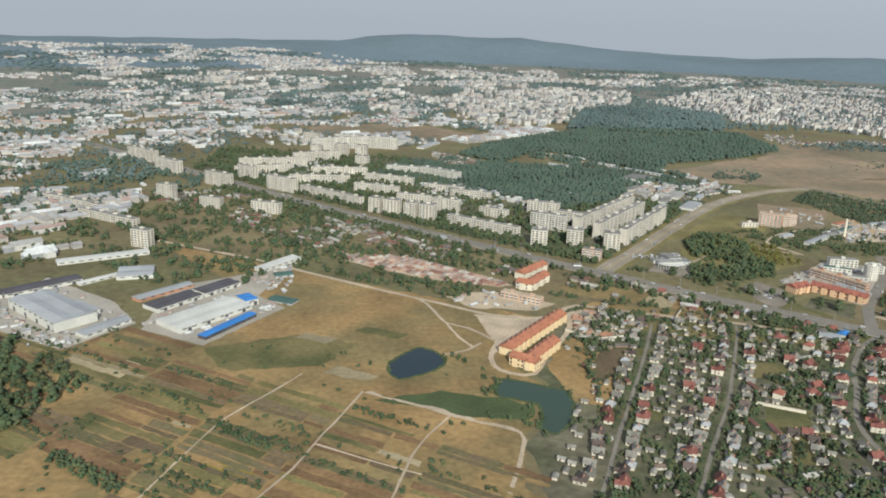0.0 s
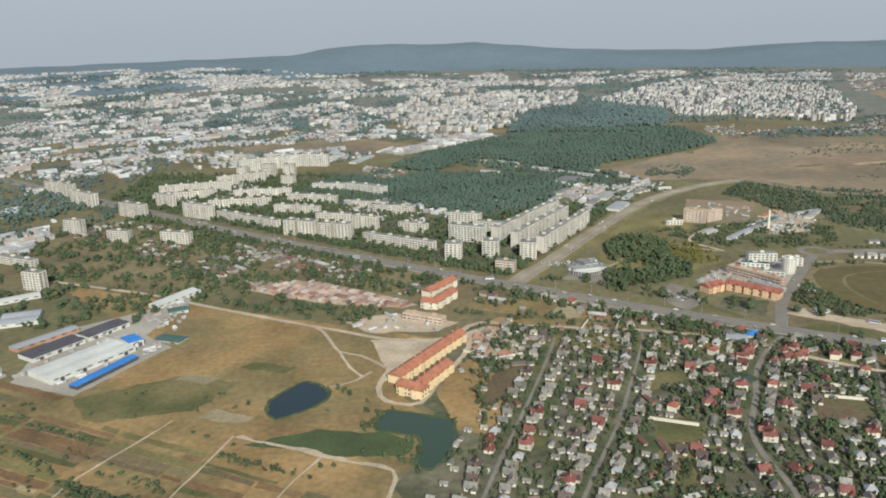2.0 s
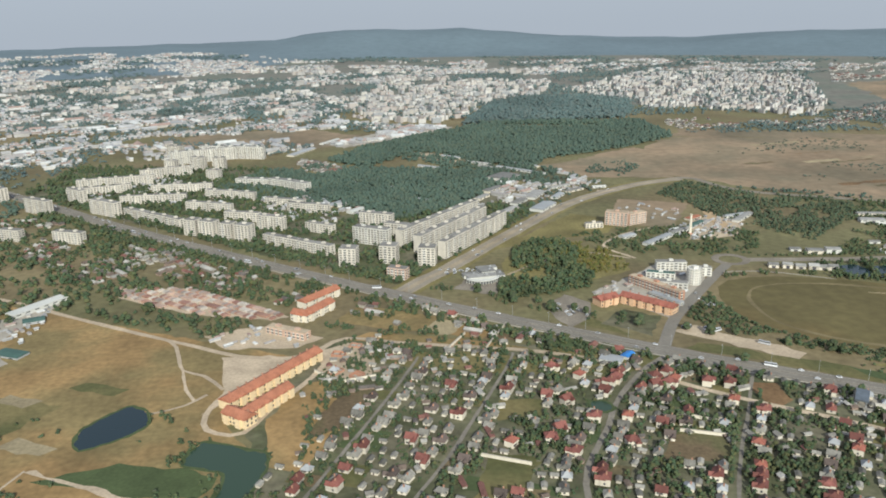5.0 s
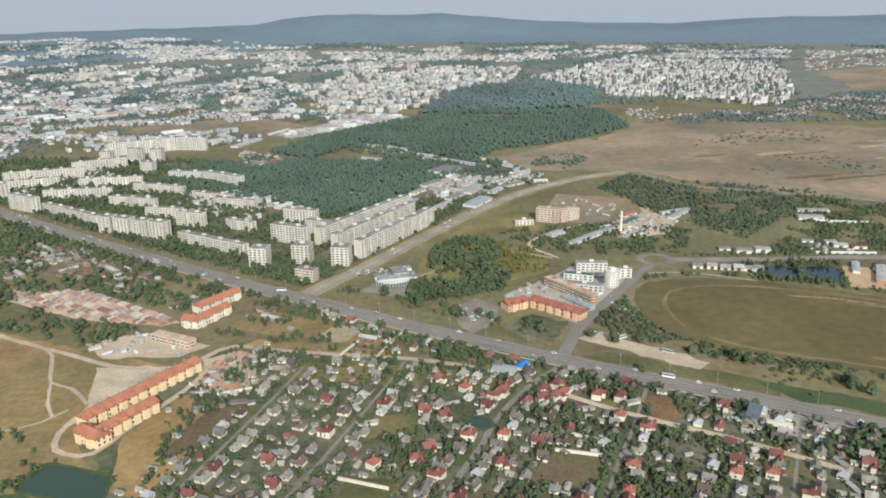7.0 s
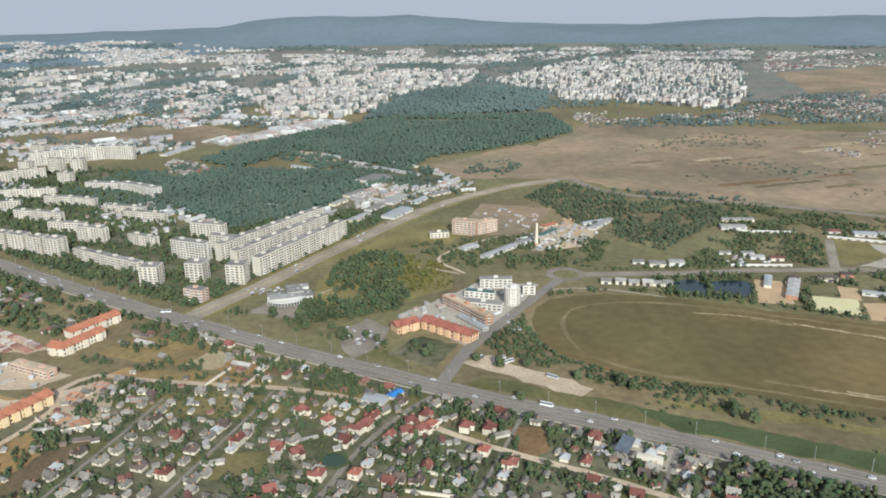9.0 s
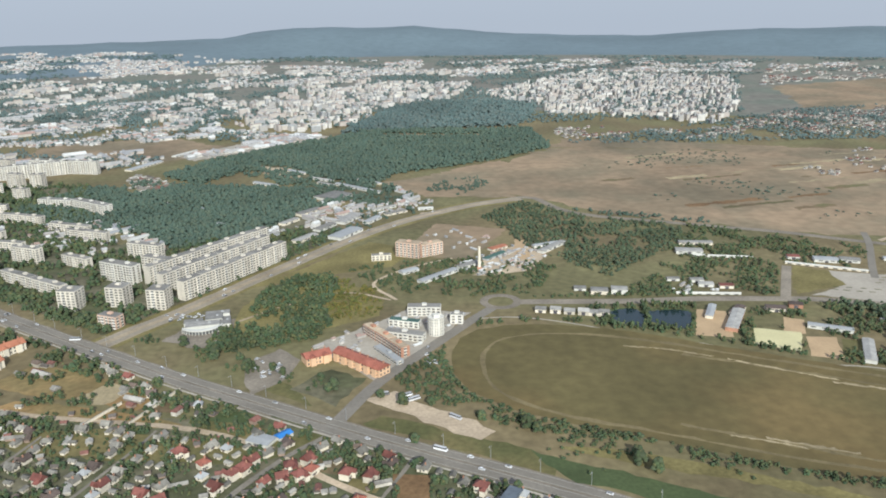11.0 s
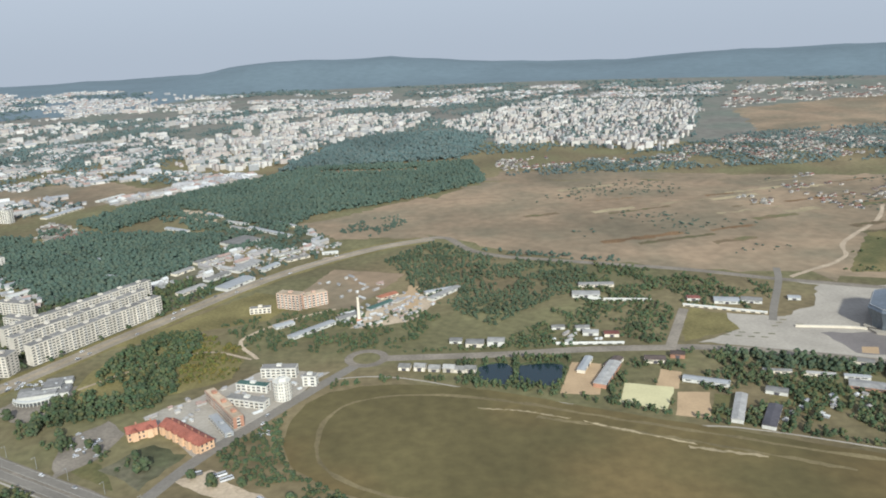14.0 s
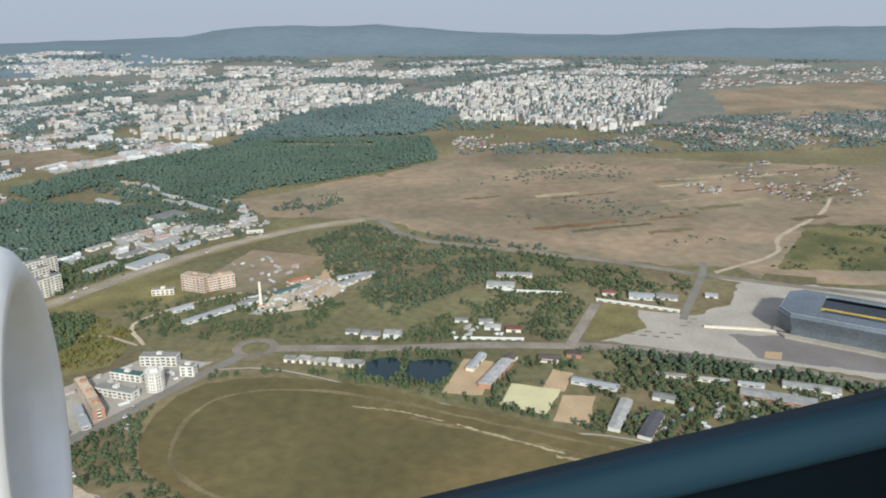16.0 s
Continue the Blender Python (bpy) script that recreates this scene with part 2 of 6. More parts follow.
def part(name, geo, material, parent=None, label="", at=None):
    """Links one mesh (a Geo, or a mesh that is shared) as a part."""
    me = geo.mesh(name) if isinstance(geo, Geo) else geo
    if not me.materials:
        me.materials.append(material)
    ob = new(name, me)
    ob.parent = parent
    if at is not None:
        ob.matrix_basis = at
    return tagged(ob, label) if label else ob


def thing(name, x, y, turn, label, category, group="", z=0.0):
    return tagged(Matrix_placed(new(name), x, y, z, turn), label, category, group)


def Matrix_placed(ob, x, y, z, turn):
    ob.empty_display_size = 2.0
    ob.matrix_basis = Matrix.Translation((x, y, z)) @ Matrix.Rotation(turn, 4, "Z")
    return ob


def fast_mesh(name, v, t):
    me = bpy.data.meshes.new(name)
    v, t = np.asarray(v, np.float32), np.asarray(t, np.int32)
    me.vertices.add(len(v)), me.loops.add(3 * len(t)), me.polygons.add(len(t))
    me.vertices.foreach_set("co", v.ravel())
    me.loops.foreach_set("vertex_index", t.ravel())
    me.polygons.foreach_set("loop_start", np.arange(0, 3 * len(t), 3, dtype=np.int32))
    me.update(calc_edges=True)
    return me


def smooth_line(pts, step=12.0):
    """A Catmull-Rom curve through pts."""
    p = [np.array(q, float) for q in pts]
    p = [2 * p[0] - p[1]] + p + [2 * p[-1] - p[-2]]
    out = []
    for a, b, c, d in zip(p, p[1:], p[2:], p[3:]):
        k = max(2, int(np.linalg.norm(c - b) / step))
        for i in range(k):
            t = i / k
            out.append(0.5 * (2 * b + (c - a) * t + (2 * a - 5 * b + 4 * c - d) * t * t + (3 * b - a - 3 * c + d) * t ** 3))
    out.append(p[-2])
    return np.array(out)


def beside(line, off):
    """The line moved sideways to its right by off metres."""
    d = np.gradient(line, axis=0)
    d /= np.linalg.norm(d, axis=1)[:, None]
    return line + off * np.c_[d[:, 1], -d[:, 0]]


ROADS, KEEP_OUT, DISCS = [], [], []


def ribbon(name, line, width, z, material, label, category="road", kind="structure", thick=0.12, ragged=0.0, rng=random.Random(4)):
    a, b = beside(line, -width / 2), beside(line, width / 2)
    if ragged:
        for q in (a, b):
            q += np.array([[rng.uniform(-ragged, ragged), rng.uniform(-ragged, ragged)] for _ in q])
    n, g = len(line), Geo()
    g.add([(*p, z) for p in a] + [(*p, z) for p in b] + [(*p, z - thick) for p in a] + [(*p, z - thick) for p in b],
          [f for i in range(n - 1) for f in ((i, n + i, n + i + 1, i + 1), (i, i + 1, 2 * n + i + 1, 2 * n + i), (n + i + 1, n + i, 3 * n + i, 3 * n + i + 1))])
    return tagged(part(name, g, material), label, category, "", kind)


def road(name, pts, width, z, material, label, clear=2.0, **kw):
    line = smooth_line(pts)
    ROADS.append((line, width / 2 + clear))
    return ribbon(name, line, width, z, material, label, **kw)


def patch(name, pts, z, material, label, category, ragged=2.5, keep=False, step=9.0, seed=1, kind="structure"):
    """A piece of ground with an uneven outline."""
    rng = random.Random(seed)
    out = []
    for (x0, y0), (x1, y1) in zip(pts, pts[1:] + pts[:1]):
        k = max(1, int(math.hypot(x1 - x0, y1 - y0) / step))
        for i in range(k):
            j = ragged if k > 1 or ragged < 1 else 0
            out.append((x0 + (x1 - x0) * i / k + rng.uniform(-j, j), y0 + (y1 - y0) * i / k + rng.uniform(-j, j)))
    n = len(out)
    cut = delaunay_2d_cdt([Vector(p) for p in out], [(i, (i + 1) % n) for i in range(n)], [], 1, 1e-4)
    me = bpy.data.meshes.new(name)
    me.from_pydata([(p.x, p.y, z) for p in cut[0]], [], cut[2])
    me.update()
    if keep:
        KEEP_OUT.append(np.array(pts, float))
    return tagged(part(name, me, material), label, category, "", kind)


def inside(poly, p):
    x, y, res = p[:, 0], p[:, 1], np.zeros(len(p), bool)
    for (x0, y0), (x1, y1) in zip(poly, np.roll(poly, -1, axis=0)):
        if y0 != y1:
            res ^= ((y0 > y) != (y1 > y)) & (x < (x1 - x0) * (y - y0) / (y1 - y0) + x0)
    return res


def blocked(p, pad=0.0, discs=True):
    res = np.zeros(len(p), bool)
    for line, half in ROADS:
        near = (p[:, 0] > line[:, 0].min() - 40) & (p[:, 0] < line[:, 0].max() + 40) & (p[:, 1] > line[:, 1].min() - 40) & (p[:, 1] < line[:, 1].max() + 40)
        idx = np.nonzero(near & ~res)[0]
        if len(idx):
            a, b = line[:-1], line[1:]
            ab = b - a
            for chunk in np.array_split(idx, max(1, len(idx) // 2000)):
                q = p[chunk][:, None, :] - a[None]
                t = np.clip((q * ab).sum(2) / (ab * ab).sum(1), 0, 1)
                d = np.linalg.norm(q - t[..., None] * ab, axis=2).min(1)
                res[chunk] |= d < half + pad
    for poly in KEEP_OUT:
        res |= inside(poly, p)
    if discs and DISCS:
        dd = np.array(DISCS)
        for chunk in np.array_split(np.nonzero(~res)[0], max(1, len(p) // 2000)):
            if len(chunk):
                d = np.linalg.norm(p[chunk][:, None, :] - dd[None, :, :2], axis=2) - dd[None, :, 2]
                res[chunk] |= (d < pad).any(1)
    return res


def scatter(poly, spacing, seed, share=1.0, pad=0.0, clump=0.0, free=False):
    """Uneven points in a polygon, clear of roads, water and buildings. clump: the size in metres of bare and full places."""
    rng = np.random.default_rng(seed)
    poly = np.array(poly, float)
    lo, hi = poly.min(0), poly.max(0)
    gx, gy = np.meshgrid(np.arange(lo[0], hi[0], spacing), np.arange(lo[1], hi[1], spacing))
    p = np.c_[gx.ravel(), gy.ravel()]
    p += rng.uniform(-0.85, 0.85, p.shape) * spacing
    p = p[inside(poly, p)]
    if clump:
        w = np.array([noise.noise(Vector((x / clump, y / clump, seed * 3.7))) for x, y in p])
        p = p[w + rng.uniform(-0.15, 0.15, len(p)) > np.quantile(w, 1 - share)] if len(p) else p
    else:
        p = p[rng.uniform(size=len(p)) < share]
    return p if free or not len(p) else p[~blocked(p, pad)]


CREST_AT = [-180, -60, -30, -20, -13, -10.5, -8.5, -6, -3, 0, 2.2, 4, 7, 11, 17, 20, 23, 28, 33, 60, 180]
CREST = [55, 55, 50, 53, 57, 66, 98, 118, 114, 110, 116, 100, 72, 52, 42, 56, 78, 88, 102, 100, 55]


def hill(x, y):
    """The ground's height: flat near by, wooded hills far off."""
    x, y = np.asarray(x, float), np.asarray(y, float)
    dx, dy = x - 350, y - 120
    r, az = np.hypot(dx, dy), np.degrees(np.arctan2(dx, dy))
    crest = np.interp(az, CREST_AT, CREST) + 2.5 * np.sin(az * 1.3) + 1.2 * np.sin(az * 4.1)
    foot = np.interp(az, [-180, -14, -9, 180], [3300, 3300, 4300, 4300])
    rise = np.clip((r - foot) / (5050 - foot), 0, 1)
    return crest * rise * rise * (3 - 2 * rise)


# ---- ground ----
def ground():
    rings = np.r_[1.0, np.linspace(60, 3200, 30), np.linspace(3300, 5500, 56)]
    az = np.radians(np.linspace(-180, 180, 361))
    v = [(350 + r * math.sin(a), 120 + r * math.cos(a)) for r in rings for a in az[:-1]]
    xy = np.array(v)
    z = hill(xy[:, 0], xy[:, 1]) - 0.3 * (np.hypot(xy[:, 0] - 350, xy[:, 1] - 120) > 3400)
    n = len(az) - 1
    f = []
    for i in range(len(rings) - 1):
        for j in range(n):
            k = (j + 1) % n
            a, b, c, d = i * n + j, i * n + k, (i + 1) * n + k, (i + 1) * n + j
            f += [(a, c, b), (a, d, c)]
    f += [(0, j + 1, j) for j in range(1, n - 1)]
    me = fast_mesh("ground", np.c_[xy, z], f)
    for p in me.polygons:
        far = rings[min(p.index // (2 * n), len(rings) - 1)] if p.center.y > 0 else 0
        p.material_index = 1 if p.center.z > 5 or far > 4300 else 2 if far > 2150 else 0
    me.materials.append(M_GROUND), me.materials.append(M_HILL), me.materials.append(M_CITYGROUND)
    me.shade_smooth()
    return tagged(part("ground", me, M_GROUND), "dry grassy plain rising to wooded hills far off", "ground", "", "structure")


ground()


def haze_backdrop():
    """The hazy lower sky far behind the hills, painted on a glowing ring."""
    m = bpy.data.materials.new("hazy_air")
    m.use_nodes = True
    n, l = m.node_tree.nodes, m.node_tree.links
    n.remove(n["Principled BSDF"])
    geo, split, ramp, glow = n.new("ShaderNodeNewGeometry"), n.new("ShaderNodeSeparateXYZ"), n.new("ShaderNodeMapRange"), n.new("ShaderNodeEmission")
    mix = n.new("ShaderNodeMix")
    mix.data_type, ramp.interpolation_type = "RGBA", "SMOOTHSTEP"
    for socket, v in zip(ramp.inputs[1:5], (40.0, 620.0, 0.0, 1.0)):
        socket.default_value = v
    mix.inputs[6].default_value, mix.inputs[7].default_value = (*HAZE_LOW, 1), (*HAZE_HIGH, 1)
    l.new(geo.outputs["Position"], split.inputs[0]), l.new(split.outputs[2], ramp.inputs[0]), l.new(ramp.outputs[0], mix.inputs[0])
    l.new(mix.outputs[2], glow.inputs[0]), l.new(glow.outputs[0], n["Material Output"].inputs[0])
    m.cycles.emission_sampling = "NONE"
    k, g = 120, Geo()
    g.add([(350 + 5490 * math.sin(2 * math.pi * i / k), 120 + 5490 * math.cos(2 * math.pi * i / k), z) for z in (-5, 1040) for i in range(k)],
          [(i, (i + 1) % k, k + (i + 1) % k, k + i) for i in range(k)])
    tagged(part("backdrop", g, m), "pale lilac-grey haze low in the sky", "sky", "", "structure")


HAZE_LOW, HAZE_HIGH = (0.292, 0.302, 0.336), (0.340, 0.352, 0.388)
haze_backdrop()

# ---- roads ----
HIGHWAY = [(-700, 1565), (-317, 1234), (-211, 1142), (-94, 1047), (14, 962), (125, 879), (200, 826), (277, 772), (349, 726),
           (414, 685), (473, 650), (527, 620), (612, 571), (760, 487), (1000, 352)]
hw = smooth_line(HIGHWAY)
ROADS.append((hw, 13.0))
ribbon("road", hw, 20.5, 0.06, M_LANE, "dusty verge and median of a dual carriageway", ragged=0.8)
for off in (-5.0, 5.0):
    ribbon("road", beside(hw, off), 7.2, 0.16, M_ASPHALT, "grey asphalt carriageway of a main road")
    for mark in (-3.3, 3.3):
        ribbon("road_line", beside(hw, off + mark), 0.25, 0.17, M_MARK, "worn white edge line on asphalt", "road marking", thick=0.005)
ribbon("pavement", beside(hw, 12.2), 1.8, 0.22, M_APRON, "pale concrete footpath beside the main road", "pavement")

M_BED = surface("dusty_bed", (0.31, 0.255, 0.18), vary=0.22, big=0.04, small=0.4)
M_AVENUE = surface("worn_avenue", (0.262, 0.226, 0.178), vary=0.2, big=0.04, small=0.4)
AVENUE = [(190, 846), (212, 880), (239, 916), (316, 1035), (397, 1156), (470, 1240), (560, 1310), (640, 1345)]
av = smooth_line(AVENUE)
ROADS.append((av, 15.0))
ribbon("road", av, 34, 0.05, M_OCHRE, "dry olive verge of a wide avenue", ragged=1.6)
ribbon("road", av, 21, 0.10, M_BED, "dusty beige bed of a wide avenue", ragged=0.6)
for off in (-6.5, 6.5):
    ribbon("road", beside(av, off), 6.0, 0.15, M_AVENUE, "worn grey asphalt avenue lane")
road("road", [(636, 1350), (662, 1343), (687, 1277), (728, 1235), (795, 1203), (870, 1168), (948, 1132), (1023, 1085), (1110, 1040), (1220, 985)], 12, 0.12, M_LANE, "curved grey country road past dry fields")
road("road", [(404, 676), (414, 694), (442, 753), (486, 817), (525, 872), (550, 905)], 11, 0.14, M_ASPHALT, "straight side street beside the racecourse")
ring = np.array([(560 + 17 * math.cos(a), 921 + 17 * math.sin(a)) for a in np.linspace(0, 2 * math.pi, 40)])
ROADS.append((ring, 6))
ribbon("road", ring, 8, 0.18, M_LANE, "worn asphalt ring of a roundabout")
road("road", [(578, 918), (600, 917), (688, 911), (765, 911), (841, 904), (886, 897), (981, 862), (1086, 806), (1200, 745)], 13, 0.13, M_LANE, "grey asphalt road lined by low buildings")
road("road", [(846, 904), (868, 950), (893, 1002)], 10, 0.16, M_LANE, "short link road beside a dry lawn")
road("road", [(968, 955), (985, 990), (1029, 1073), (1049, 1121)], 8, 0.165, M_ASPHALT, "grey access road running towards open fields")
road("road", [(1049, 1085), (1145, 1144), (1183, 1212), (1288, 1313), (1353, 1405)], 6, 0.11, M_DIRT, "pale dirt track across dry fields", ragged=1.0)

PATHS = []
road("footpath", [(500, 868), (545, 880), (592, 873), (665, 835), (726, 805), (773, 776), (813, 757), (863, 742), (1000, 672)], 1.8, 0.06, M_APRON, "pale concrete path along the racecourse fence", clear=0.3, ragged=0.2, category="path")
STREETS = [[(204, 688), (196, 662), (165, 575), (131, 485), (104, 410)],
           [(284, 690), (277, 667), (250, 600), (222, 532), (192, 473), (160, 405)],
           [(416, 682), (381, 647), (350, 600), (334, 563), (310, 515), (303, 480), (304, 440), (292, 380)],
           [(468, 640), (440, 580), (408, 515), (385, 455), (370, 385)],
           [(560, 585), (530, 530), (500, 470), (480, 395)]]
for i, s in enumerate(STREETS):
    road("road", s, 4.2 if i == 2 else 2.6, 0.110 + 0.002 * i, M_STREET, "narrow grey village street between gardens", clear=1.5, ragged=0.4)
for s in ([(107, 694), (122, 712), (141, 731), (192, 717), (243, 706), (310, 690), (372, 660)],
          [(381, 647), (440, 600), (505, 560), (560, 520)]):
    PATHS.append(s)
    road("road", s, 5.5, 0.125 + 0.002 * len(PATHS), M_DIRT, "pale gravel lane along the gardens", clear=1.0, ragged=0.5)
for s, w in (([(-330, 905), (-200, 845), (-140, 808), (-49, 755), (8, 724), (51, 700), (80, 694)], 5.0), ([(-49, 755), (-14, 734), (2, 700), (12, 675), (32, 664), (53, 639)], 3.2),
             ([(12, 675), (24, 640), (35, 622)], 2.2), ([(6, 603), (30, 615), (42, 632)], 2.5),
             ([(120, 704), (129, 692), (119, 656), (94, 603), (82, 573), (63, 573), (50, 587), (50, 612), (57, 630), (66, 650)], 4.5),
             ([(9, 506), (35, 493), (62, 481), (61, 456), (50, 411), (44, 380)], 3.0), ([(-75, 458), (-17, 431), (48, 405)], 1.6), ([(-110, 372), (-98, 397), (-83, 428), (-75, 458), (-61, 499), (-50, 534)], 1.7),
             ([(-25, 380), (-19, 407), (-7, 459), (14, 500)], 1.4), ([(-168, 380), (-153, 443), (-140, 488), (-120, 523), (-100, 560)], 1.4),
             ([(303, 890), (345, 930), (400, 960), (450, 935)], 3.0), ([(455, 935), (430, 985), (470, 1035), (520, 1065)], 4.0)):
    PATHS.append(s)
    road("footpath", s, w, 0.07 + 0.002 * len(PATHS), M_DIRT, "pale trodden dirt path through dry grass", clear=0.5, ragged=0.5, category="path")

# ---- fields, lawns, yards ----
M_YELLOW = surface("yellow_weeds", (0.27, 0.20, 0.045), vary=0.2, big=0.05, small=0.6)
M_DRYRED = surface("russet_weeds", (0.175, 0.108, 0.055), vary=0.3, big=0.03, small=0.4, each=0.15)
patch("field", [(-330, 900), (-139, 806), (20, 730), (110, 690), (60, 600), (100, 530), (62, 470), (60, 380), (-420, 360), (-420, 560), (-250, 640), (-150, 700)], 0.02, M_MEADOW, "dry brown meadow with sparse grass", "field")
patch("field", [(100, 690), (140, 735), (260, 712), (390, 690), (520, 622), (640, 550), (720, 420), (690, 330), (80, 330), (64, 470), (100, 530), (80, 575)], 0.022, M_YARD, "patchy garden ground between village houses", "ground")
for i, (pts, m, lab) in enumerate((
        ([(-190, 600), (-110, 640), (-60, 620), (-90, 575), (-160, 560)], M_MEADOW_GREEN, "greenish patch of rough meadow"),
        ([(-40, 520), (10, 540), (50, 530), (76, 520), (70, 495), (20, 503)], M_LAWN, "green damp grass beside a pond"),
        ([(-49, 536), (9, 508), (62, 483), (60, 480), (9, 504), (-50, 532)], M_DIRT, "pale strip of bare earth"),
        ([(-153, 443), (-104, 422), (-106, 413), (-156, 434)], M_YELLOW, "bright yellow strip of flowering weeds"),
        ([(-75, 575), (-40, 560), (-50, 550), (-85, 562)], M_STUBBLE, "pale patch of dry grass"),
        ([(-110, 640), (-80, 630), (-90, 620), (-118, 630)], M_STUBBLE, "pale patch of dry grass"),
        ([(-60, 660), (-20, 645), (-30, 632), (-70, 650)], M_MEADOW_GREEN, "greenish patch of rough meadow"),
        ([(-240, 580), (-222, 574), (-236, 552), (-253, 556)], M_STUBBLE, "heap of pale sand on dry grass"),
        ([(40, 700), (107, 697), (92, 660), (62, 622), (47, 598), (53, 640)], M_DIRT, "bare trodden building yard"),
        ([(10, 745), (60, 765), (120, 735), (100, 712), (40, 715)], M_DIRT, "bare rubble ground by an unfinished building"))):
    patch("field", pts, 0.035 + 0.002 * i, m, lab, "field", seed=20 + i)
rng = random.Random(8)
k = 0
U, V = np.array([0.89, -0.455]), np.array([0.33, 0.944])        # along and across the allotment strips
HEDGES = []
for col in range(-5, 2):                                       # allotment strips in the near meadow
    v = -95.0
    while v < (58 if col > -1 else 66 if col > -3 else 92):
        d = rng.uniform(3.5, 9.5)
        a = np.array([-84.0, 445.0]) + U * (80 * col + rng.uniform(1, 4)) + V * v
        split = rng.choice((78, 78, 44, 60))
        for u0, u1 in ((0, split), (split + 1.5, 77)):
            if u1 - u0 > 10 and rng.random() < 0.9:
                q = [a + U * u0, a + U * u1, a + U * u1 + V * d, a + U * u0 + V * d]
                kind = rng.choices((M_PLOT, M_MEADOW, M_MEADOW_GREEN, M_STUBBLE, M_OCHRE, M_DRYRED), (7, 6, 4, 1.2, 2.2, 4))[0]
                patch("field", [tuple(p) for p in q], 0.026 + 0.0003 * k, kind, "narrow strip of fallow or ploughed soil", "field", ragged=0.9, step=6.0, seed=k)
                k += 1
                if rng.random() < 0.17:
                    HEDGES.append([tuple(p) for p in q])
        v += d + rng.uniform(0.3, 1.6)
for i in range(26):                                            # garden beds in the village
    x, y = rng.uniform(110, 560), rng.uniform(400, 680)
    w, d = rng.uniform(12, 40), rng.uniform(10, 26)
    patch("garden_plot", [(x, y), (x + w, y - 0.3 * w), (x + w + 0.35 * d, y + d - 0.3 * w), (x + 0.35 * d, y + d)], 0.03 + 0.0008 * i,
          rng.choice((M_GARDEN, M_MEADOW_GREEN, M_GARDEN, M_LAWN, M_PLOT)), "garden plot of soil and vegetables", "garden", ragged=1.0, seed=i)
for i, (pts, m, lab) in enumerate((
        ([(249, 536), (280, 530), (269, 494), (238, 499)], M_MEADOW_GREEN, "open grass lot between gardens"),
        ([(376, 552), (414, 546), (401, 517), (358, 521)], M_PLOT, "bare brown lot between houses"),
        ([(263, 609), (294, 608), (293, 581), (258, 579)], M_MEADOW_GREEN, "open grass lot between gardens"),
        ([(174, 640), (150, 575), (124, 560), (139, 615)], M_PLOT, "dry brown lot beside the terraces"),
        ([(455, 624), (480, 622), (478, 593), (460, 580)], M_DRYRED, "ochre ploughed lot between houses"),
        ([(520, 560), (548, 548), (530, 515), (500, 525)], M_MEADOW_GREEN, "overgrown orchard lot"))):
    patch("open_lot", pts, 0.055 + 0.002 * i, m, lab, "lot", seed=40 + i, keep=i != 5, ragged=1.5)
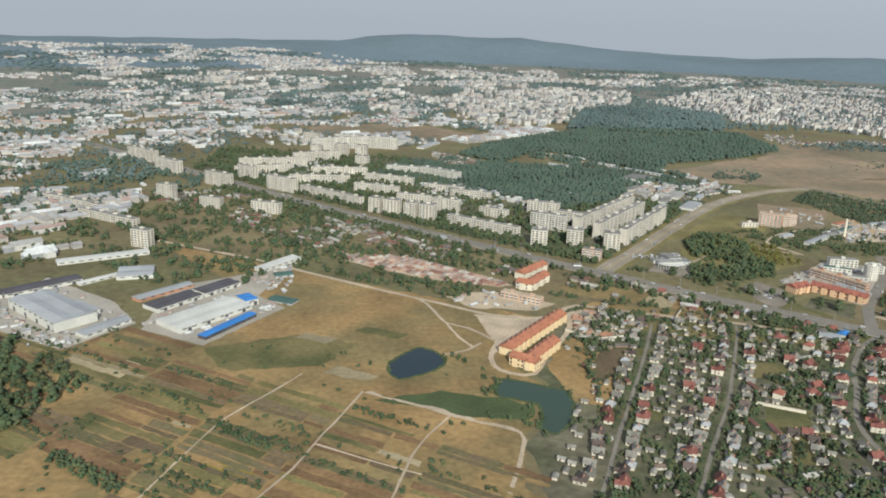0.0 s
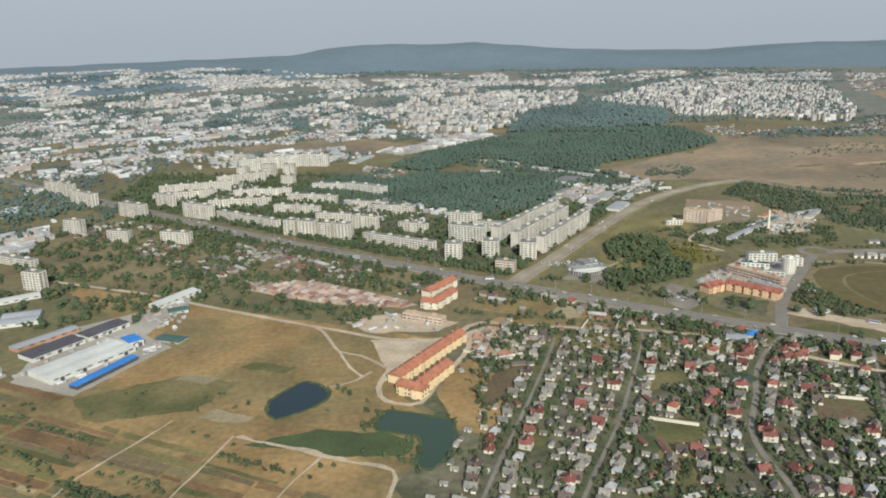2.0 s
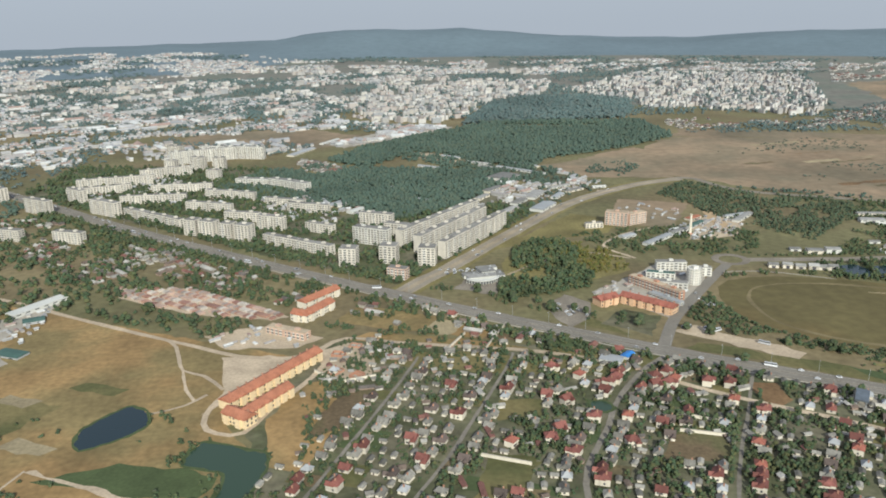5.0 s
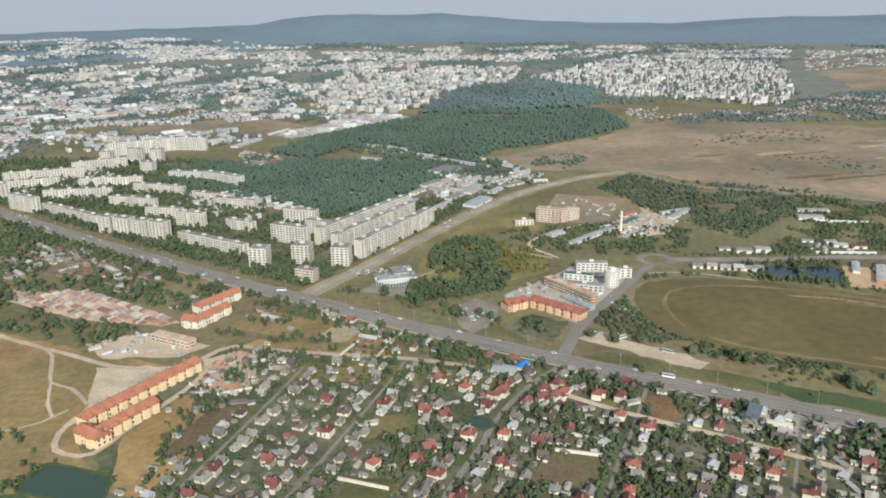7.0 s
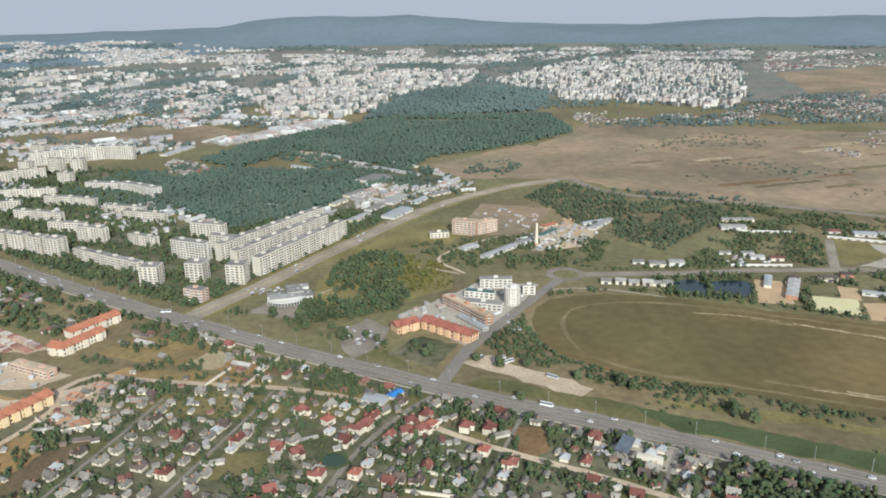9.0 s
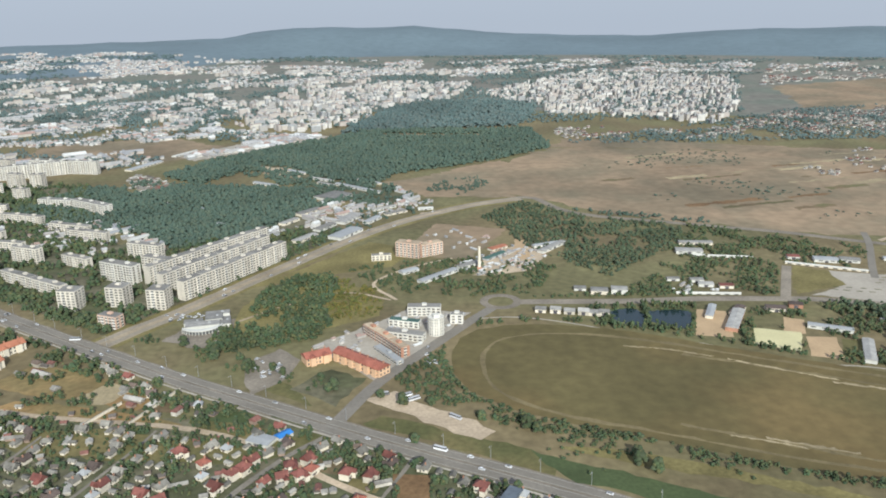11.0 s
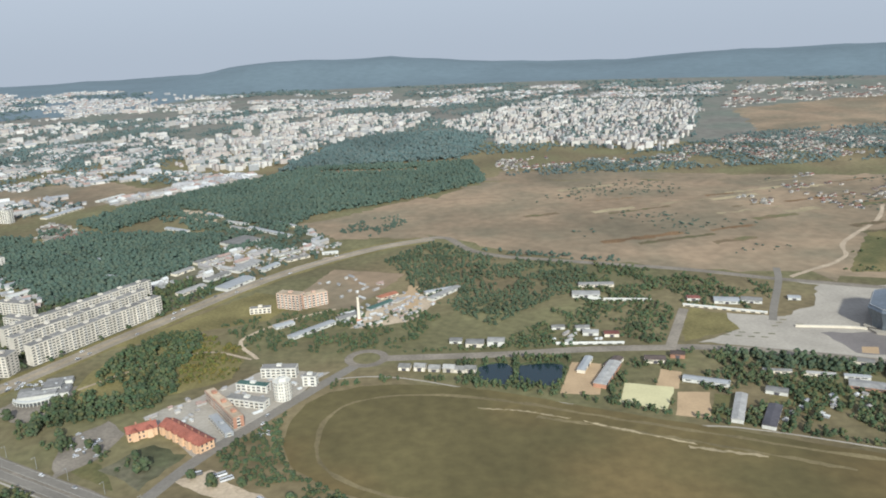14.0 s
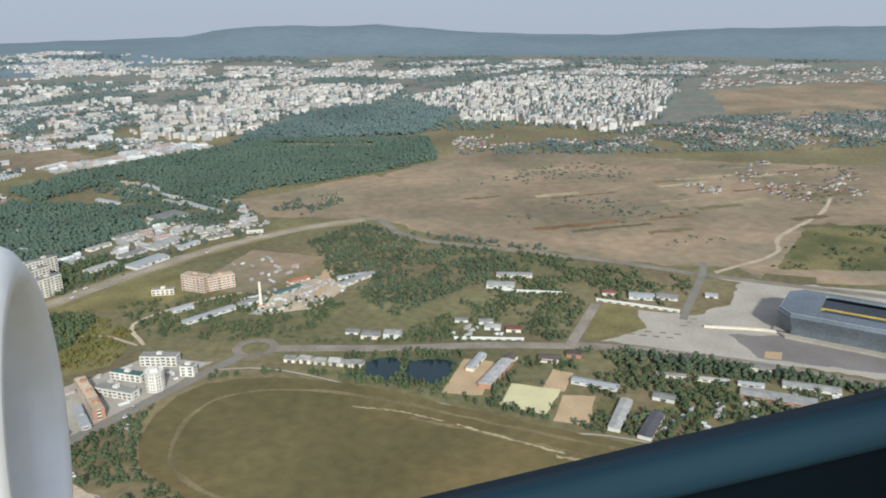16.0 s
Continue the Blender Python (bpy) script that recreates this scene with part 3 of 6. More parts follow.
for i, (pts, m, lab) in enumerate((
        ([(110, 640), (130, 650), (155, 590), (130, 520), (105, 530), (95, 590)], M_MEADOW, "dry brown garden strips"),
        ([(150, 700), (240, 694), (300, 682), (390, 655), (350, 640), (230, 660), (160, 680)], M_MEADOW_GREEN, "rough grass behind the gardens"),
        ([(300, 712), (372, 690), (420, 668), (390, 655), (320, 682)], M_MEADOW_GREEN, "rough green grass by the main road"),
        ([(306, 575), (332, 570), (327, 545), (311, 543)], M_LAWN, "dark green round lawn"),
        ([(330, 770), (365, 760), (395, 720), (362, 738)], M_MEADOW_GREEN, "mown grass by the main road"),
        ([(372, 748), (400, 782), (432, 760), (410, 716)], M_YARD, "dry brown grass by the crossroads"),
        ([(448, 700), (548, 645), (564, 612), (430, 690)], M_MEADOW_GREEN, "dry green grass verge"),
        ([(433, 725), (453, 738), (528, 674), (514, 660)], M_DIRT, "pale gravel lot with parked buses"),
        ([(380, 827), (430, 873), (468, 908), (526, 895), (454, 762), (440, 755)], M_APRON, "paved building site around new flats"),
        ([(329, 794), (353, 823), (374, 801), (369, 766), (341, 736)], M_LANE, "worn asphalt car park"),
        ([(240, 850), (262, 892), (310, 900), (318, 860), (280, 830)], M_LANE, "asphalt forecourt of a low hall"),
        ([(343, 1012), (443, 962), (440, 894), (380, 860), (300, 850), (300, 930)], M_OCHRE, "overgrown field of yellow weeds"),
        ([(300, 985), (420, 1140), (480, 1100), (450, 1040), (360, 1010)], M_OCHRE, "dry grass beside the avenue"),
        ([(455, 1080), (505, 1217), (600, 1180), (570, 1120), (540, 1060)], M_BROWN, "cleared reddish earth of a building site"),
        ([(560, 1070), (600, 1110), (640, 1080), (600, 1010), (540, 1000)], M_DIRT, "pale sand and gravel yard"),
        ([(506, 1421), (600, 1360), (664, 1362), (700, 1290), (800, 1215), (948, 1145), (1092, 1074), (1300, 1000), (2200, 1300), (2000, 1700), (1386, 1600), (1000, 1720), (769, 1760), (603, 1573)], M_BROWN, "wide dry brown field"),
        ([(1675, 2770), (2304, 2980), (2200, 2300), (1741, 2187), (1524, 2246)], M_BROWN, "far dry brown field"),
        ([(1124, 1090), (1244, 1259), (1420, 1249), (1350, 1060)], M_MEADOW_GREEN, "dark green square field"),
        ([(862, 917), (898, 1004), (930, 983), (925, 938)], M_OCHRE, "dry lawn beside a car park"),
        ([(877, 912), (925, 938), (932, 985), (983, 964), (1027, 990), (1065, 1052), (1035, 1073), (1210, 1010), (1300, 900), (1150, 790), (1040, 842), (981, 868)], M_APRON, "wide concrete paving round a stadium"),
        ([(998, 917), (1054, 906), (1124, 870), (1210, 815), (1150, 790), (1097, 828), (1027, 858), (1003, 868)], M_PAVER, "dark patterned paving before a stadium"),
        ([(882, 782), (910, 822), (965, 808), (940, 765)], M_MEADOW_GREEN, "school playing field"),
        ([(835, 770), (848, 806), (872, 800), (855, 752)], M_MEADOW_GREEN, "fenced grass plot"),
        ([(548, 645), (620, 606), (690, 566), (790, 505), (780, 492), (679, 548), (564, 612)], M_LAWN, "long green grass verge"),
        ([(560, 654), (603, 642), (685, 611), (760, 570), (752, 560), (681, 598), (601, 628)], M_OCHRE, "band of yellow dry weeds"),
        ([(508, 606), (511, 594), (521, 575), (555, 555), (576, 576), (525, 606)], M_APRON, "paved forecourt of a petrol station"),
        ([(1016, 879), (1030, 876), (1022, 861), (1009, 866)], M_SAND, "yellow paved patch by the stadium"),
        ([(569, 557), (582, 557), (569, 530), (555, 530)], M_DRYRED, "ochre ploughed garden field"),
        ([(248, 521), (282, 523), (250, 453), (217, 444)], M_MEADOW_GREEN, "open grass field between gardens"),
        ([(128, 772), (165, 752), (200, 742), (250, 726), (290, 714), (262, 748), (205, 785), (150, 812)], M_MEADOW, "pale dry grass plot below the main road"),
        ([(205, 740), (232, 730), (246, 756), (222, 772)], M_STUBBLE, "pale dry garden plot"),
        ([(262, 722), (290, 712), (300, 728), (272, 742)], M_PLOT, "brown garden plot by the road"),
        ([(318, 702), (345, 692), (352, 706), (326, 718)], M_LAWN, "green garden plot by the road"),
        ([(355, 690), (388, 676), (400, 690), (364, 708)], M_YARD, "dry grass by the crossroads"),
        ([(140, 728), (192, 715), (250, 703), (310, 687), (300, 700), (240, 722), (160, 745)], M_MEADOW, "dry rough grass by the gravel lane"),
        ([(-110, 880), (-35, 872), (82, 786), (66, 777), (-21, 802), (-100, 848)], M_DIRT, "bare ground of a garage colony"))):
    wide = len(pts) > 12 or "far dry" in lab
    patch("field", pts, 0.045 + 0.002 * i, m, lab, "field", seed=60 + i, ragged=16.0 if wide else 2.5, step=24.0 if wide else 9.0)
patch("courtyard_ground", [(-420, 1340), (-240, 1190), (-60, 1050), (60, 960), (200, 860), (330, 1050), (400, 1180), (330, 1290), (100, 1160), (-60, 1500), (-420, 1560)], 0.015, M_YARD, "worn grass yards between apartment blocks", "ground", ragged=5)
for i, pts in enumerate(([(725, 823), (748, 884), (774, 876), (758, 816)], [(807, 773), (822, 813), (847, 809), (832, 765)], [(806, 822), (822, 858), (838, 850), (824, 818)])):
    patch("sports_pitch", pts, 0.11 + 0.002 * i, M_SAND, "sandy rectangular sports pitch", "sports pitch", ragged=0.6, keep=True, seed=i)
patch("sports_pitch", [(770, 801), (784, 836), (822, 821), (803, 783)], 0.12, M_PITCH, "pale yellow rectangular sports pitch", "sports pitch", ragged=0.6, keep=True)

# ---- racecourse ----
M_TRACK = surface("worn_track", (0.172, 0.138, 0.072), vary=0.25, big=0.03, small=0.3)
COURSE = [(502, 770), (503, 800), (512, 834), (545, 858), (600, 859), (668, 837), (760, 787), (885, 722), (1010, 655), (1030, 610), (1000, 560), (930, 545), (820, 575), (720, 610), (651, 645), (594, 673), (553, 695), (516, 730)]
course = smooth_line(COURSE + COURSE[:1])
patch("racecourse", [tuple(p) for p in course[::2]], 0.10, M_TURF, "olive brown turf oval of a racecourse", "racecourse", ragged=1.0)
KEEP_OUT.append(course)
cen = course.mean(0)
track = cen + (course - cen) * np.array([0.90, 0.86])
ribbon("racetrack", track, 3.4, 0.13, M_TRACK, "worn pale oval track in the turf", "track", ragged=1.3)
for pts in ([(700, 785), (760, 757), (850, 710), (900, 682)], [(660, 672), (720, 642), (800, 605), (850, 590)]):
    ribbon("worn_streak", smooth_line(pts, 6.0), 3.2, 0.15, M_TRACK, "pale worn streak in dry turf", "track", ragged=1.4)
for i, (pts, w) in enumerate((([(735, 773), (772, 750), (807, 729)], 2.2), ([(800, 726), (822, 717), (850, 706)], 4.0), ([(712, 649), (739, 637), (766, 625)], 4.2), ([(690, 654), (712, 645), (735, 634)], 2.0), ([(655, 806), (690, 796), (725, 779)], 1.8))):
    ribbon("worn_streak", smooth_line(pts, 3.0), 0.7 * w, 0.17 + 0.01 * i, M_STUBBLE, "bare pale streak worn into turf", "track", ragged=1.1)

# ---- water ----
for i, (pts, m, lab) in enumerate((
        ([(-33, 566), (-34, 584), (-24, 602), (-12, 616), (0, 612), (9, 600), (11, 587), (2, 573), (-12, 563), (-25, 556)], M_WATER, "dark still pond in dry grass"),
        ([(49, 534), (50, 550), (56, 562), (74, 558), (90, 550), (103, 545), (105, 520), (97, 492), (86, 480), (76, 486), (80, 505), (78, 522), (64, 528)], M_WATER_GREEN, "green pond beside terraced houses"),
        ([(662, 856), (661, 884), (672, 891), (690, 891), (694, 871), (683, 845)], M_WATER, "dark blue rectangular pond under trees"),
        ([(692, 848), (700, 884), (720, 886), (740, 880), (733, 852), (722, 838)], M_WATER, "dark blue rectangular pond under trees"),
        ([(327, 588), (338, 584), (346, 590), (342, 602), (330, 602)], M_WATER_GREEN, "small dark village pond"))):
    patch("pond", pts, 0.14, m, lab, "pond", ragged=1.2, keep=True, step=4.0, seed=i)
    edge = smooth_line(pts + pts[:1], 4.0)
    ribbon("pond_bank", edge, 2.6, 0.142, M_LAWN, "grassy bank round a pond", "bank", ragged=1.0)

# ---- apartment blocks ----
STOREY = 2.85                                                  # in units of the plan


def column_mesh(kind, floors, made={}):
    """One upright strip of a front in one piece: panes between spandrels, or stacked balconies."""
    key = (kind, floors)
    if key not in made:
        prof, mats = [(0.0, 0.3)], []
        for f in range(floors):
            z, k = STOREY * f, STOREY / 3.65
            if kind == "window":
                prof += [(-0.10, z + 0.3 * k), (-0.10, z + 1.2 * k), (-0.02, z + 1.2 * k), (-0.02, z + 3.0 * k), (-0.10, z + 3.0 * k), (-0.10, z + 3.94 * k)]
            else:
                prof += [(-1.1, z + 0.5 * k), (-1.1, z + 1.9 * k), (-0.25, z + 1.9 * k), (-0.25, z + 3.5 * k), (-0.3, z + 3.6 * k), (-0.5, z + 3.9 * k)]
            mats += [0, 0, 0, 1, 0, 0]
        prof.append((0.0, prof[-1][1]))
        mats.append(0)
        w, n = (1.45, len(prof)) if kind == "window" else (1.6, len(prof))
        g = Geo().add([(x, y, z) for x in (-w, w) for y, z in prof], [(i, i + n, i + n + 1, i + 1) for i in range(n - 1)] + [tuple(range(n)), tuple(range(2 * n - 1, n - 1, -1))])
        me = g.mesh(kind + "_column")
        me.materials.append(M_PANEL if kind == "window" else M_BALCONY), me.materials.append(M_GLASS)
        for p in me.polygons[:n - 1]:
            p.material_index = mats[p.index]
        made[key] = me
    return made[key]


def block(x0, y0, x1, y1, deep, floors, label, wall=None, stripes=True, group="apartment blocks of the estate", roof=None):
    """A flat-roofed block; its front stands on the line from (x0, y0) to (x1, y1), seen from the south."""
    wall = wall or M_PANEL
    floors = max(1, round(floors * 0.79))
    if math.hypot(x1 - x0, y1 - y0) < 26 and deep >= 18:         # slim towers
        x0, y0, x1, y1 = x0 + 0.08 * (x1 - x0), y0 + 0.08 * (y1 - y0), x1 - 0.08 * (x1 - x0), y1 - 0.08 * (y1 - y0)
    deep *= 0.8
    length, turn = math.hypot(x1 - x0, y1 - y0), math.atan2(y1 - y0, x1 - x0)
    h = STOREY * floors + 0.8
    t = thing("apartment_block", x0, y0, turn, label, "apartment block", group)
    for k in range(int(length / 9) + 1):
        c = min(length, k * 9.0)
        DISCS.append((x0 + c * math.cos(turn) - deep / 2 * math.sin(turn), y0 + c * math.sin(turn) + deep / 2 * math.cos(turn), deep / 2 + 2))
    sections = max(1, round(length / 26))
    w = length / sections
    for s in range(sections):                                   # sections of slightly different height and line
        x, y, z = w * (s + 0.5), deep / 2 + 0.3 * (s % 2), h + 0.25 * (s % 2)
        part("wall", Geo().box(x, y, 0, w, deep, z), wall, t)
        top = part("roof", Geo().box(x, y, z, w - 0.8, deep - 0.8, 0.35, 0, 0.99), roof or M_FLATROOF, t)
        part("lift_house", Geo().box(0, 0, 0, 4.6, 3.6, 1.8, 0, 0.97), wall, top, at=Matrix.Translation((x, deep * 0.55, z + 0.3)))
    bays = max(2, int(length / 4.3))
    for b in range(bays):
        x = length * (b + 0.5) / bays
        off = 0.3 * (int(x / w) % 2)
        kind = "balcony" if stripes and b % 3 == 1 else "window"
        part(kind + "_column", column_mesh(kind, floors), M_BALCONY, t, at=Matrix.Translation((x, off - 0.01, 0)))
    side = max(1, int(deep / 5.5))
    for b in range(side):
        y = deep * (b + 0.5) / side
        for x, a in ((0.0, -90), (length, 90)):
            if (a > 0) or deep > 18:
                part("window_column", column_mesh("window", floors), M_GLASS, t, at=Matrix.Translation((x, y, 0)) @ Matrix.Rotation(radians(a), 4, "Z"))
    return t


SLAB, TOWER = "long grey panel apartment slab with balcony columns", "square pale panel apartment tower on a worn yard"
for x0, y0, x1, y1, d, fl, lab, w in (
        (188, 1002, 293, 1148, 13, 9, SLAB, None), (210, 975, 300, 1110, 13, 9, SLAB, None), (238, 950, 324, 1083, 13, 9, SLAB, None),
        (115, 934, 138, 930, 22, 9, TOWER, None), (160, 941, 183, 936, 22, 9, TOWER, None), (204, 930, 227, 926, 22, 9, TOWER, None),
        (172, 889, 192, 880, 14, 5, "unfinished brick and concrete low block", M_PALEBRICK), (126, 1027, 168, 1004, 16, 9, "white apartment slab with balcony columns", M_PANEL_WHITE),
        (14, 1033, 103, 972, 12, 5, "long low grey apartment slab along the main road", None), (-209, 1185, -111, 1112, 12, 5, "long low grey apartment slab along the main road", None),
        (-97, 1080, -78, 1073, 20, 9, TOWER, None), (-76, 1072, -53, 1062, 20, 9, TOWER, None), (-47, 1058, -28, 1050, 20, 9, TOWER, None), (-26, 1050, -4, 1040, 20, 9, TOWER, None),
        (-265, 1209, -219, 1178, 15, 9, TOWER, None), (-366, 1227, -323, 1198, 15, 9, TOWER, None), (-330, 1290, -300, 1262, 15, 9, TOWER, None),
        (-7, 1105, 29, 1088, 14, 7, "grey panel block among trees", None), (130, 1105, 172, 1088, 14, 7, "grey panel block among trees", None), (164, 1050, 194, 1036, 14, 7, "grey panel block among trees", None),
        (60, 1085, 96, 1062, 12, 5, "grey panel block among trees", None),
        (-214, 1628, -85, 1600, 15, 10, "tall white slab at the end of the estate", M_PANEL_WHITE), (-250, 1560, -136, 1612, 15, 10, "tall white slab at the end of the estate", M_PANEL_WHITE),
        (-33, 1351, 32, 1305, 18, 6, "white school building among trees", M_PANEL_WHITE), (-90, 1370, -33, 1353, 16, 5, "white school building among trees", M_PANEL_WHITE),
        (-239, 1257, -142, 1264, 12, 5, SLAB, None), (-261, 1423, -183, 1461, 12, 7, SLAB, None), (-347, 1367, -230, 1400, 12, 6, SLAB, None), (-340, 1310, -250, 1345, 12, 5, SLAB, None),
        (-215, 1330, -120, 1335, 12, 5, SLAB, None), (-130, 1215, -60, 1190, 12, 5, SLAB, None), (-120, 1290, -40, 1262, 12, 5, SLAB, None), (-60, 1150, -10, 1135, 12, 5, SLAB, None),
        (-160, 1500, -135, 1495, 18, 10, TOWER, None), (-200, 1510, -176, 1500, 18, 10, TOWER, None), (-245, 1500, -222, 1492, 18, 9, TOWER, None), (-150, 1420, -128, 1412, 16, 8, TOWER, None),
        (-280, 1640, -250, 1630, 18, 10, TOWER, None), (20, 1195, 80, 1170, 12, 5, SLAB, None), (-20, 1240, 40, 1215, 12, 4, SLAB, None),
        (-480, 1330, -430, 1290, 14, 9, TOWER, None), (-560, 1420, -500, 1380, 14, 9, TOWER, None), (-405, 1120, -380, 1112, 16, 9, "lone pale apartment tower", None), (-330, 1075, -300, 1066, 14, 6, "lone pale apartment block", None),
        (-352, 880, -330, 872, 15, 9, "lone pale apartment tower", None), (-255, 1060, -215, 1046, 14, 6, "lone pale apartment block", None), (-470, 1010, -380, 960, 14, 4, "low grey institute building", None), (-560, 1090, -450, 1030, 14, 4, "low grey institute building", None)):
    block(x0, y0, x1, y1, d, fl, lab, w)

# new flats by the crossroads
g = "new flats by the crossroads"


def round_tower(x, y, r, h):
    t = thing("apartment_block", x, y, 0, "tall cream round tower of flats", "apartment block", "new flats by the crossroads")
    n = 20
    part("wall", Geo().add([(r * k * math.cos(2 * math.pi * i / n), r * k * math.sin(2 * math.pi * i / n), z) for z, k in ((0, 1), (h, 1), (h + 0.9, 1.0), (h + 0.9, 0.94), (h + 0.2, 0.94)) for i in range(n)],
                           [(q * n + i, q * n + (i + 1) % n, (q + 1) * n + (i + 1) % n, (q + 1) * n + i) for q in range(4) for i in range(n)] + [tuple(4 * n + i for i in range(n))]), M_PANEL_WHITE, t)
    part("lift_house", Geo().box(0, 0, h + 0.2, 6, 5, 3.0, 0.3, 0.96), M_PANEL_WHITE, t)
    for i in range(10):
        a = 2 * math.pi * (i + 0.5) / 10
        part("window_column", column_mesh("window", round(h / STOREY)), M_GLASS, t, at=Matrix.Translation((r * 0.985 * math.cos(a), r * 0.985 * math.sin(a), 0)) @ Matrix.Rotation(a + math.pi / 2, 4, "Z"))
    DISCS.append((x, y, r + 3))


round_tower(492, 847, 7.8, 16.0)
block(444, 841, 479, 827, 12, 3, "white new flats with dark roofs", M_PANEL_WHITE, group=g)
block(466, 890, 498, 887, 13, 4, "white new flats with stepped bays", M_PANEL_WHITE, group=g)
block(448, 868, 476, 858, 10, 3, "white new flats with dark roofs", M_PANEL_WHITE, group=g, roof=M_GREENROOF)
block(506, 868, 518, 866, 10, 4, "small white new block", M_PANEL_WHITE, group=g)
block(425, 852, 460, 797, 11, 4, "unfinished red brick flats without roof", M_BRICK, group=g, stripes=False, roof=M_DIRT)
block(436, 816, 456, 783, 9, 1, "grey low shed beside the flats", M_ZINC, group=g, stripes=False, roof=M_ZINC)
block(67, 748, 104, 727, 12, 3, "unfinished brown brick building shell", M_PALEBRICK, group="", stripes=False, roof=M_DIRT)
block(453, 1078, 480, 1066, 16, 8, "unfinished pale brick shell on bare earth", M_PALEBRICK, group="", stripes=False, roof=M_DIRT)
block(484, 1070, 510, 1084, 14, 6, "unfinished pale brick shell on bare earth", M_PALEBRICK, group="", stripes=False, roof=M_DIRT)
block(466, 1088, 492, 1092, 10, 4, "unfinished pale brick shell on bare earth", M_PALEBRICK, group="", stripes=False, roof=M_DIRT)
block(425, 1062, 448, 1064, 10, 3, "small beige brick office", M_PALE, group="", stripes=False)

# ---- orange-roofed terraces ----
TERRACE_WINDOW = Geo().box(0, 0, 0, 1.5, 0.2, 1.7).mesh("window")


def terrace(x0, y0, x1, y1, deep, floors, label, bay=12.0, roofm=None, wall=None, front=-1):
    """A terrace with a tiled pitched roof, gabled bays and dormers; front: the side with bays."""
    length, turn = math.hypot(x1 - x0, y1 - y0), math.atan2(y1 - y0, x1 - x0)
    h, wall, roofm = 3.5 * floors, wall or M_CREAM, roofm or M_ORANGE
    t = thing("terraced_house", x0, y0, turn, label, "terraced house", "orange-roofed terraces")
    for k in range(int(length / 8) + 1):
        c = min(length, 8.0 * k)
        DISCS.append((x0 + c * math.cos(turn) - deep / 2 * math.sin(turn), y0 + c * math.sin(turn) + deep / 2 * math.cos(turn), deep / 2 + 3))
    part("wall", Geo().box(length / 2, deep / 2, 0, length, deep, h).add(
        [(0.01, 0.2, h), (0.01, deep - .2, h), (0.01, deep / 2, h + 3.0), (length - .01, 0.2, h), (length - .01, deep - .2, h), (length - .01, deep / 2, h + 3.0)], [(0, 2, 1), (3, 4, 5)]), wall, t)
    top = part("roof", Geo().gable(length / 2, deep / 2, h, length, deep, 3.4, over=0.6), roofm, t, "orange clay tile roof")
    n = max(1, int(length / bay))
    for k in range(n):
        x = length * (k + 0.5) / n
        yb = deep + 0.9 if front > 0 else -0.9
        part("bay", Geo().box(x, yb, 0, 4.6, 2.2, h + 0.6), wall, t)
        r = Geo().gable(0, 0, 0, 4.2, 4.8, 1.9, over=0.4)
        part("bay_roof", r, roofm, t, at=Matrix.Translation((x, yb + (-1.2 if front > 0 else 1.2), h + 0.6)) @ Matrix.Rotation(radians(90), 4, "Z"))
        part("chimney", Geo().box(0, 0, 0, 1.1, 0.8, 2.2).box(0, 0, 2.2, 1.3, 1.0, 0.2), M_BRICK, top, at=Matrix.Translation((x + bay * 0.3, deep * 0.6, h + 2.2)))
    for f in range(floors):
        for k in range(int(length / 3.4)):
            x = 1.7 + 3.4 * k
            part("window", TERRACE_WINDOW, M_GLASS, t, at=Matrix.Translation((x, -0.02, 3.5 * f + 1.2)))
            if front > 0 and k % 2 == 0:
                part("window", TERRACE_WINDOW, M_GLASS, t, at=Matrix.Translation((x, deep + 0.02, 3.5 * f + 1.2)))
        for k in range(int(deep / 4)):
            part("window", TERRACE_WINDOW, M_GLASS, t, at=Matrix.Translation((length + 0.02, 2.5 + 4 * k, 3.5 * f + 1.2)) @ Matrix.Rotation(radians(90), 4, "Z"))
    return t


terrace(66, 604, 124, 690, 12, 2, "long cream terrace with orange tiled roof", bay=8)
terrace(63, 590, 82, 577, 12, 2, "cream end wing with orange hipped roof", bay=8)
terrace(83, 586, 109, 627, 11, 2, "cream terrace with orange tiled roof", bay=8)
terrace(96, 803, 126, 842, 12, 2, "pale pink terrace with orange roof by the main road", wall=M_PALE)
terrace(101, 769, 124, 806, 12, 2, "pale pink terrace with orange roof by the main road", wall=M_PALE)
terrace(85, 777, 97, 770, 12, 2, "pale block with orange roof and bays", wall=M_PALE, bay=7)
terrace(402, 799, 442, 761, 13, 2, "new terrace with bright orange roof by the crossroads", wall=M_PEACH, roofm=M_ROSETILE, bay=8)
terrace(381, 786, 401, 796, 13, 2, "cream corner house with orange roof by the crossroads", wall=M_PEACH, roofm=M_ROSETILE, bay=8)

# ---- halls and sheds ----


